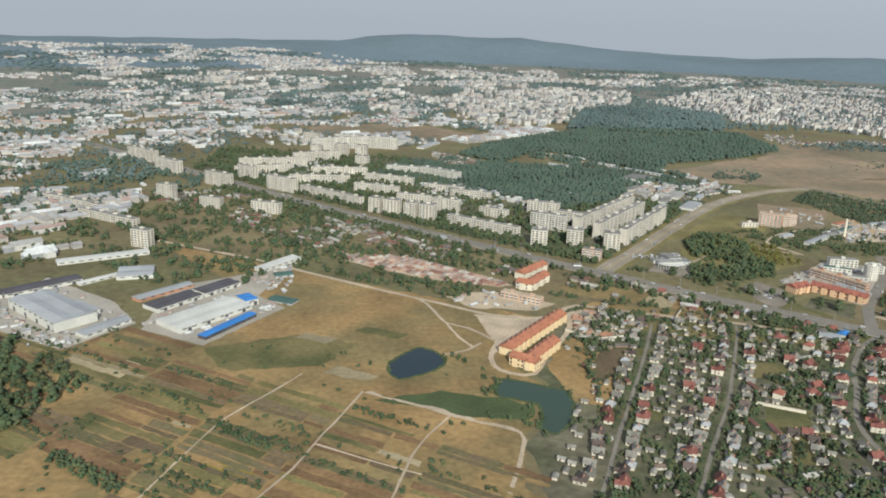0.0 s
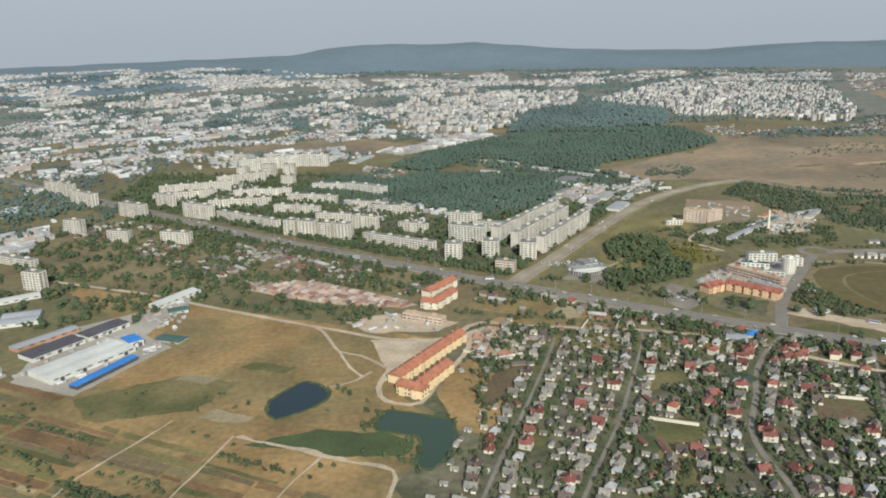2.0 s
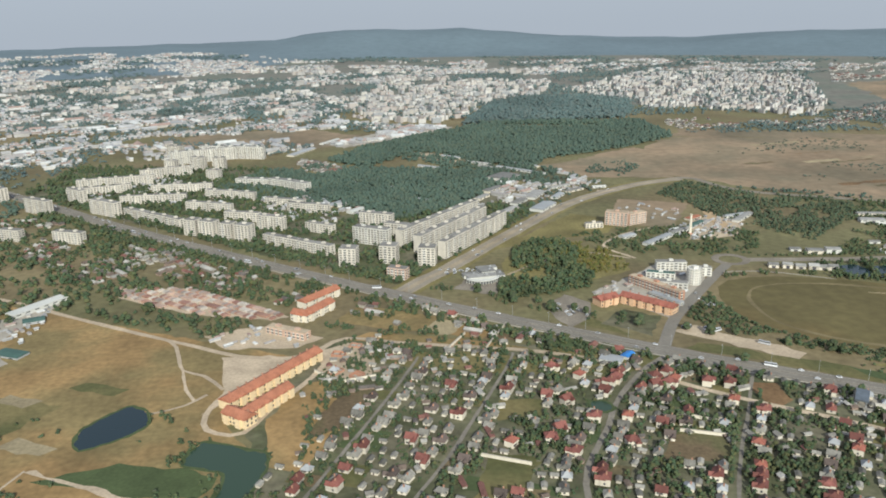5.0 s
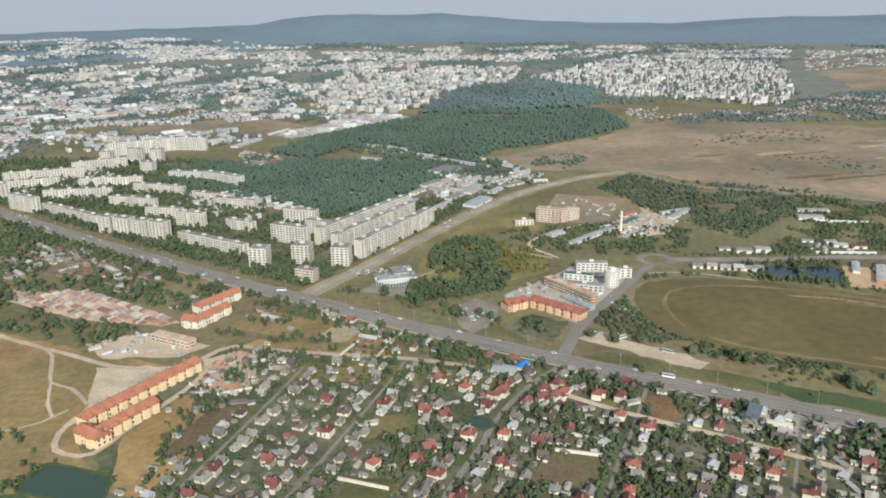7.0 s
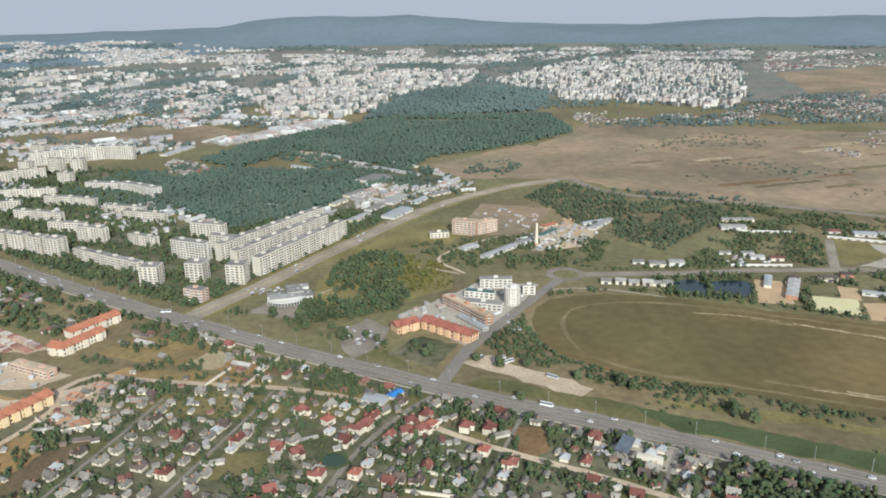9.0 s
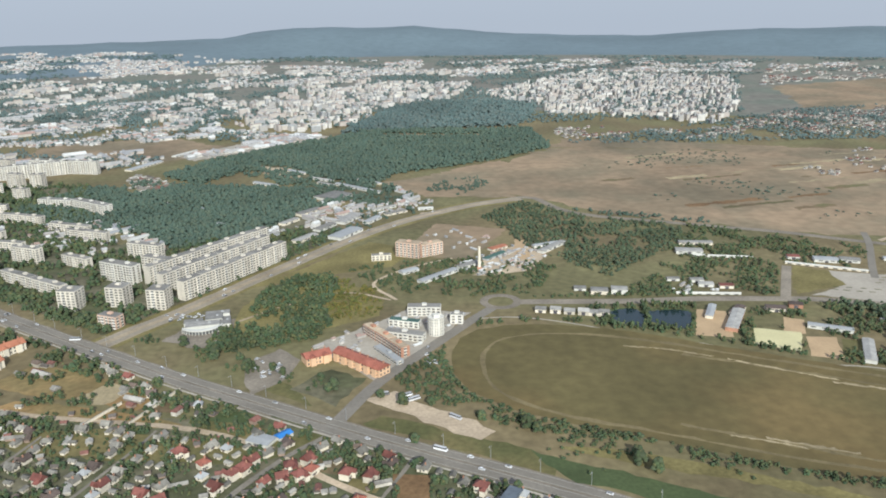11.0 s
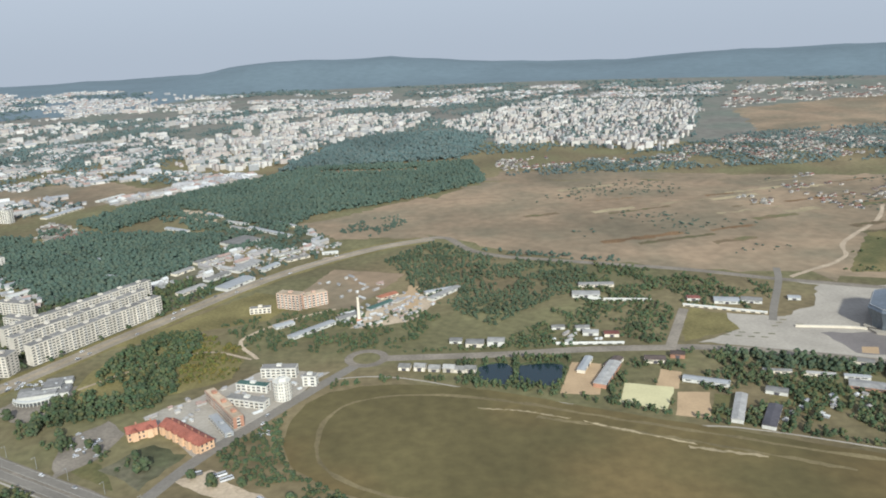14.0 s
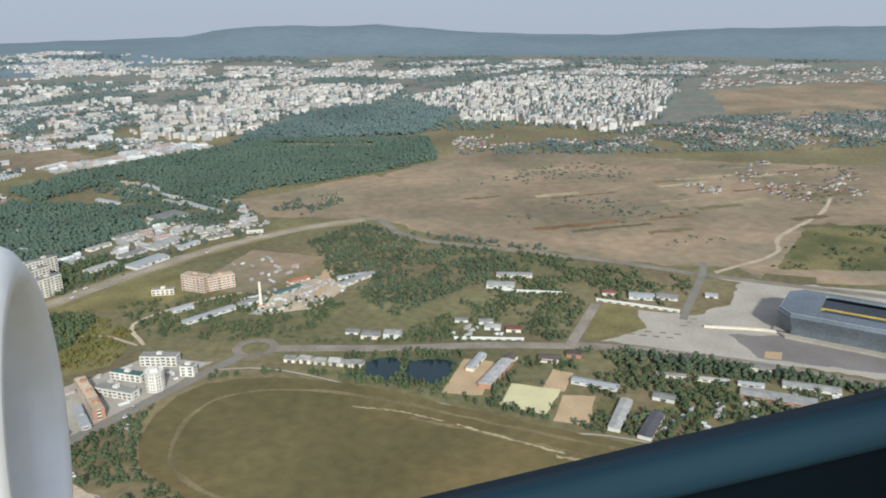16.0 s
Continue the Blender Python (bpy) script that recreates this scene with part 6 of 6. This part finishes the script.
for i, (poly, share) in enumerate((([(-252, 640), (-190, 610), (-145, 699), (-175, 728), (-260, 745)], 0.35), ([(-430, 660), (-300, 592), (-262, 650), (-390, 755)], 0.5), ([(540, 1000), (600, 1010), (640, 1080), (600, 1110), (520, 1040)], 0.5),
                                   ([(455, 1080), (505, 1200), (590, 1175), (540, 1060)], 0.07), ([(382, 827), (430, 871), (468, 906), (524, 893), (454, 766)], 0.3), ([(280, 1180), (420, 1240), (520, 1340), (440, 1400), (340, 1330)], 0.3),
                                   ([(-200, 790), (-140, 720), (-150, 850)], 0.4), ([(10, 745), (60, 765), (120, 735), (100, 712), (40, 715)], 0.25), ([(870, 745), (900, 780), (1040, 810), (1030, 760)], 0.25), ([(740, 930), (810, 925), (800, 965), (750, 970)], 0.3))):
    far_set("yard_clutter", poly, 6.5, share, 2.6, 2.0, "containers, stacks and vehicles lying in a yard", 70 + i, 0.3, turn=0.7, category="clutter")
far_set("garage_sheds", [(-24, 1592), (41, 1545), (140, 1415), (112, 1380), (10, 1480)], 8.5, 0.8, 5.0, 2.0, "rusty-roofed garages beside the forest", 46, 0.5, turn=0.8, category="sheds", wallm=M_HUTWALL, roofm=M_HUTROOF)
far_set("west_sheds", [(-340, 910), (-420, 1130), (-640, 1120), (-600, 860), (-430, 820)], 25, 0.55, 9.5, 6, "long pale sheds of a works district", 48, 0.65, clump=90, turn=0.85, category="sheds")
far_set("garden_outbuildings", VILLAGE, 8.6, 0.34, 3.5, 2.0, "small huts and sheds between village houses", 81, 0.15, turn=0.2, category="sheds", wallm=M_HUTWALL, roofm=M_HUTROOF)
far_set("lane_cottages", [(128, 772), (200, 738), (300, 708), (395, 680), (340, 715), (262, 752), (205, 790), (150, 815)], 13, 0.36, 5.0, 2.8, "small cottages on rough grass below the main road", 82, 0.1, clump=30, turn=-0.5, category="houses", wallm=M_HUTWALL, roofm=M_HUTROOF)
BLOCKS = "pale apartment blocks of the distant city"
far_set("far_estate", [(42, 2087), (252, 2014), (330, 2080), (440, 2480), (620, 2600), (700, 3000), (384, 3100), (15, 2618)], 20, 0.54, 6.8, 11.5, BLOCKS, 31, 0.7, turn=0.5)
far_set("far_estate", [(850, 2330), (830, 2170), (932, 2232), (1183, 1992), (1320, 2200), (1560, 2732), (1650, 3050), (1119, 3300), (780, 2800), (700, 2700)], 17, 0.48, 5.6, 11.5, BLOCKS, 32, 0.55, turn=0.3)
far_set("far_estate", [(-864, 3700), (-300, 3500), (148, 3400), (900, 3350), (900, 3550), (-78, 3700), (-645, 3900)], 28, 0.42, 8.5, 11.5, BLOCKS, 33, 0.5, clump=160)
far_set("far_estate", [(-900, 2300), (0, 2200), (15, 2618), (384, 3194), (-200, 3300), (-1400, 3300)], 30, 0.30, 8.5, 11.5, BLOCKS, 34, 0.5, clump=200)
far_set("far_houses", [(785, 1869), (1083, 1820), (1524, 1835), (1900, 1922), (2300, 2151), (2100, 2260), (1373, 2174), (1200, 1970), (1045, 1937), (830, 2040)], 12, 0.46, 5, 3.0, "small pale houses at the edge of the city", 35, 0.05, clump=70, category="houses", roofm=M_HUTROOF)
far_set("far_houses", [(-420, 1600), (-60, 1640), (30, 1780), (240, 1960), (30, 2090), (0, 2600), (-900, 2700), (-1400, 2300), (-900, 1500), (-560, 1420)], 13, 0.42, 5.2, 3.8, "low houses and sheds of the city", 36, 0.25, clump=90, category="houses")
far_set("far_sheds", [(-420, 1600), (-60, 1640), (30, 1780), (240, 1960), (30, 2090), (0, 2600), (-900, 2700), (-1400, 2300), (-900, 1500), (-560, 1420)], 50, 0.40, 12, 5.5, "long sheds and works of the city", 37, 0.6, clump=200, category="sheds")
far_set("far_houses", [(-560, 1400), (-440, 1180), (-420, 960), (-480, 1000), (-800, 1000), (-1000, 1400), (-700, 1640)], 15, 0.45, 6.2, 4.2, "low houses and sheds of the city", 38, 0.3, clump=60, category="houses")
far_set("far_houses", [(-1800, 2700), (400, 3200), (1100, 3400), (1900, 3200), (2400, 3500), (1500, 4000), (0, 4200), (-1100, 4600), (-2900, 3900)], 22, 0.36, 7.5, 4.8, "far low city houses", 39, 0.3, clump=180, category="houses")
far_set("far_houses", [(1240, 1330), (1420, 1420), (1500, 1600), (1380, 1700), (1250, 1560), (1150, 1500)], 15, 0.3, 4.6, 2.6, "small pale houses at the edge of the city", 40, 0.05, clump=60, category="houses", roofm=M_HUTROOF)
far_set("far_houses", [(1650, 2800), (2400, 2950), (2700, 3400), (2000, 3500)], 24, 0.45, 8, 5, "far low city houses", 41, 0.1, clump=120, category="houses", roofm=M_HUTROOF)
far_set("market_stalls", [(25, 1741), (60, 1720), (250, 1900), (290, 1960), (200, 1990)], 13, 0.85, 10, 4, "dense pale roofs of a market", 42, 0.5, turn=0.75, category="stalls")
patch("yard", [(20, 1750), (60, 1705), (260, 1890), (300, 1960), (200, 2000)], 0.1, M_APRON, "pale paved market ground", "yard", ragged=4)
patch("field", [(-300, 1760), (0, 1700), (120, 1820), (-60, 1990), (-300, 1930)], 0.06, M_BROWN, "dry railway land", "field", ragged=8, step=20)
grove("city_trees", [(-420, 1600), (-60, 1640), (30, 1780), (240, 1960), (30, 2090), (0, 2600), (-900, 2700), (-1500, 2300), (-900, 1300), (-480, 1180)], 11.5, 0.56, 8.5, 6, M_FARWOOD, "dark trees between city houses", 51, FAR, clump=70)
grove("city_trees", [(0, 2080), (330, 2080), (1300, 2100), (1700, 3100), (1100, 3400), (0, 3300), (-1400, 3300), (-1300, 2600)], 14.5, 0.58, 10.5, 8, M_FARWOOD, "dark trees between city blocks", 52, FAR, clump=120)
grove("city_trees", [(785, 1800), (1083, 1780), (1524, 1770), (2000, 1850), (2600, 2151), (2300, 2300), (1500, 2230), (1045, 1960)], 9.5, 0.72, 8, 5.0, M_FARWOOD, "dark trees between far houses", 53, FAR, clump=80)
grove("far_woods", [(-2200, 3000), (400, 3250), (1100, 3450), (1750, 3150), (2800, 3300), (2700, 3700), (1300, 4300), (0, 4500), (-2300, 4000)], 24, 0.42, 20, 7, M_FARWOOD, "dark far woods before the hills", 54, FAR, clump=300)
grove("field_bushes", [(700, 1290), (1000, 1170), (1300, 1250), (1500, 1600), (1000, 1700), (640, 1500)], 14, 0.16, 6, 2.4, M_FOREST, "low bushes scattered over dry fields", 55, FAR, clump=120)
grove("field_hedge", [(700, 1275), (735, 1238), (800, 1206), (870, 1178), (880, 1192), (805, 1225), (745, 1258)], 7, 0.7, 7, 5, M_FOREST, "bushes beside the curved road", 56, MID)
grove("west_trees", [(-420, 1140), (-330, 1250), (-560, 1420), (-900, 1300), (-900, 800), (-560, 780), (-480, 1000)], 11, 0.5, 9, 8, M_FOREST, "trees between city blocks", 57, MID, clump=60)
for i in range(44):                                            # strips in the far dry field
    x, y = rng.uniform(750, 1400), rng.uniform(1230, 1640)
    w, k = rng.uniform(50, 130), rng.uniform(5, 16)
    patch("field", [(x, y), (x + w, y + 0.25 * w), (x + w - 0.3 * k, y + 0.25 * w + k), (x - 0.3 * k, y + k)], 0.13 + 0.002 * i, rng.choice((M_STUBBLE, M_BROWN, M_PLOT, M_BROWN, M_DRYRED)),
          "faint strip of stubble in a dry field", "field", ragged=4, seed=200 + i)

# ---- vehicles ----


def car_thing(x, y, turn, size, label, name="car"):
    """A car or bus: lower body, cabin with glass, four wheels."""
    lx, ly, hz = size
    t = thing(name, x, y, turn, label, name, name + "s on the roads", 0.17)
    part("body", Geo().box(0, 0, 0.35, lx, ly, hz * 0.45, 0, 0.96), M_CARPAINT, t)
    part("cabin", Geo().box(-0.03 * lx, 0, 0.35 + hz * 0.45, lx * (0.6 if name == "car" else 0.95), ly * 0.92, hz * 0.33, 0, 0.84 if name == "car" else 0.97), M_GLASS, t)
    part("roof", Geo().box(-0.03 * lx, 0, 0.35 + hz * 0.78, lx * (0.5 if name == "car" else 0.93), ly * 0.8, 0.06), M_CARPAINT, t)
    for u in (-0.32, 0.32):
        for w in (-0.45, 0.45):
            g = Geo()
            g.add([(u * lx + 0.33 * math.cos(k * math.pi / 4), w * ly + o, 0.33 + 0.33 * math.sin(k * math.pi / 4)) for o in (-.1, .1) for k in range(8)],
                  [tuple(range(8)), tuple(range(15, 7, -1))] + [(k, 8 + k, 8 + (k + 1) % 8, (k + 1) % 8) for k in range(8)])
            part("wheel", g, M_TYRE, t)
    return t


proto_car = car_thing(*beside(hw, 5.0)[100], 0.0, (4.3, 1.8, 1.6), "small passenger car on asphalt")
proto_bus = car_thing(*beside(hw, -5.0)[90], 0.0, (10.0, 2.5, 3.1), "long pale bus on asphalt", "bus")
r = random.Random(77)
for line, offs, n in ((hw, (-6.8, -3.4, 3.4, 6.7), 95), (av, (-7, 7, 5), 14)):
    for _ in range(n):
        o = r.choice(offs)
        q = beside(line, o)
        i = r.randrange(10, len(q) - 10)
        d = q[i + 1] - q[i]
        copy_thing(proto_bus if r.random() < 0.025 else proto_car, Matrix.Translation((*q[i], 0.17)) @ Matrix.Rotation(math.atan2(d[1], d[0]), 4, "Z"))
for x, y, a in ((470, 722, 0.5), (464, 728, 0.5), (500, 692, -0.7), (446, 731, 0.3)):
    copy_thing(proto_bus, pose(x, y, 0.1, 0, 0, math.degrees(a)))
for cx, cy, w, d, n, a in ((350, 785, 30, 40, 14, 0.6), (-330, 610, 60, 30, 26, 0.4), (250, 905, 40, 20, 16, 0.9), (-160, 830, 8, 40, 8, 1.0), (-160, 700, 20, 30, 6, 1.0), (515, 588, 16, 10, 6, 0.6), (485, 800, 10, 40, 8, 1.0)):
    for _ in range(n):
        copy_thing(proto_car, pose(cx + r.uniform(-w, w) / 2, cy + r.uniform(-d, d) / 2, 0.12, 0, 0, math.degrees(a) + r.choice((0, 90))))


# ---- single trees and lamps ----


def tree(x, y, size, seed):
    t = thing("tree", x, y, seed, "leafy green tree standing alone on grass", "tree", "single trees")
    n, g = 8, Geo()
    rings = [(0, 0.34), (1.2, 0.24), (2.6, 0.18)]
    g.add([(r * math.cos(2 * math.pi * k / n), r * math.sin(2 * math.pi * k / n), z) for z, r in rings for k in range(n)], [(q * n + k, q * n + (k + 1) % n, (q + 1) * n + (k + 1) % n, (q + 1) * n + k) for q in range(2) for k in range(n)])
    part("trunk", g, M_BARK, t)
    for k in range(3):
        a = 2.1 * k + seed
        part("limb", Geo().add([(-.1, 0, 1.9), (.1, 0, 1.9), (0, .12, 1.9), (1.6 * math.cos(a), 1.6 * math.sin(a), 3.6)], [(0, 1, 3), (1, 2, 3), (2, 0, 3)]), M_BARK, t)
    v, f = lobes(600 + seed, 26)
    part("crown", fast_mesh("crown", v * [size, size, size * 0.95] + [0, 0, 1.0], f), M_LEAF, t)
    return t


oaks = [tree(*p) for p in ((316, 692, 9.5, 1), (300, 815, 7.5, 2), (470, 660, 7.0, 3))]
for i, p in enumerate(scatter([(120, 895), (215, 862), (300, 800), (400, 735), (520, 668), (640, 602), (650, 615), (530, 690), (415, 752), (310, 820), (200, 890), (140, 915)], 17, 61, 0.5, 1.0)[:44]):
    copy_thing(oaks[i % 3], pose(p[0], p[1], 0, 0, 0, 47 * i))


def street_lamp(x, y, turn):
    t = thing("street_lamp", x, y, turn, "slender grey street lamp beside the main road", "street lamp", "street lamps along the main road")
    part("pole", Geo().box(0, 0, 0, 0.24, 0.24, 10.0, 0, 0.55), M_STEEL, t)
    part("arm", Geo().box(0, -1.2, 9.8, 0.18, 2.6, 0.16), M_STEEL, t)
    part("lamp_head", Geo().box(0, -2.6, 9.66, 0.5, 1.1, 0.22, 0, 0.8), M_APRON, t)
    return t


lamp, edge = None, beside(hw, -11.4)
for i in range(48, len(edge) - 12, 3):
    d = edge[i + 1] - edge[i]
    a = math.atan2(d[1], d[0])
    if lamp is None:
        lamp = street_lamp(*edge[i], a)
    else:
        copy_thing(lamp, Matrix.Translation((*edge[i], 0)) @ Matrix.Rotation(a, 4, "Z"))

# the plan is laid out to scale
for ob in list(scene.objects):
    if ob.parent is None and ob.type in {"MESH", "EMPTY"}:
        ob.matrix_basis = Matrix.Scale(PLAN, 4) @ ob.matrix_basis

# ---- the aeroplane at the end of its way ----
M_LIP = surface("polished_metal", (0.92, 0.90, 0.86), vary=0.06, big=0.6, small=5.0, rough=0.35, metal=0.15)
M_COWL = surface("grey_cowling_paint", (0.46, 0.45, 0.42), vary=0.05, big=0.8, small=6.0, rough=0.4)
M_PANEL_DARK = surface("black_plastic", (0.002, 0.004, 0.006), vary=0.10, big=1.5, small=9.0, rough=0.9)
M_PANEL_DARK.node_tree.nodes["Principled BSDF"].inputs["Specular IOR Level"].default_value = 0.03
M_LEDGE = surface("dark_blue_paint", (0.005, 0.021, 0.034), vary=0.10, big=1.5, small=9.0, rough=0.8)


def turned(profile, n=64):
    """A ring turned about the x axis from (x, radius) pairs."""
    k = len(profile)
    g = Geo().add([(x, r * math.cos(2 * math.pi * j / n), r * math.sin(2 * math.pi * j / n)) for j in range(n) for x, r in profile],
                  [(j * k + i, j * k + i + 1, (j + 1) % n * k + i + 1, (j + 1) % n * k + i) for j in range(n) for i in range(k - 1)])
    return g


def engine(x, y, z, turn):
    t = thing("aircraft_engine", x, y, turn, "aircraft engine cowling with polished round inlet lip", "engine", z=z)
    lip = part("inlet_lip", turned([(-0.30, 1.10), (-0.16, 1.06), (-0.06, 1.00), (0.0, 0.90), (0.0, 0.84), (-0.05, 0.78), (-0.2, 0.74), (-0.7, 0.745)]), M_LIP, t, "polished metal inlet lip")
    lip.data.shade_smooth()
    cowl = part("cowling", turned([(-2.6, 1.05), (-1.4, 1.16), (-0.6, 1.14), (-0.31, 1.095)]), M_COWL, t)
    cowl.data.shade_smooth()
    part("inlet_duct", turned([(-0.69, 0.75), (-1.3, 0.76), (-1.35, 0.1)]), M_COWL, t).data.shade_smooth()
    part("seam", turned([(-0.318, 1.10), (-0.318, 1.085), (-0.300, 1.085), (-0.300, 1.10)]), M_TYRE, t)


engine(552.67, 202.925, 239.97, radians(16.6))


def ledge(a, b, low, inward):
    """A rounded rail from a to b, and the panel below it, falling away along low."""
    a, b, low = Vector(a), Vector(b), Vector(low).normalized()
    u = (b - a).normalized()
    a, b = a - 0.15 * u + 0.009 * low, b + 0.25 * u + 0.009 * low
    out = u.cross(low).normalized()
    if out.dot(Vector(inward) - a) < 0:
        out = -out
    t = thing("window_ledge", 0, 0, 0, "dark blue rounded ledge of an aeroplane window", "ledge")
    for name, prof in (("rail", [(0.0, 0.0), (0.005, 0.005), (0.014, 0.008), (0.023, 0.006), (0.028, 0.001), (0.028, -0.03), (0.0, -0.03)]),
                       ("panel", [(0.0285, 0.0), (0.034, 0.000), (0.070, 0.003), (0.20, -0.04), (0.20, -0.08), (0.0285, -0.03)])):
        n = len(prof)
        g = Geo().add([tuple(p + low * d + out * h) for p in (a, b) for d, h in prof], [(i, (i + 1) % n, n + (i + 1) % n, n + i) for i in range(n)] + [tuple(range(n)), tuple(range(2 * n - 1, n - 1, -1))])
        part(name, g, M_LEDGE if name == "rail" else M_PANEL_DARK, t).data.shade_smooth()


ledge((554.635, 199.556, 241.874), (554.931, 199.563, 241.937), (0.20, -0.30, -0.93), (554.633, 199.128, 242.177))
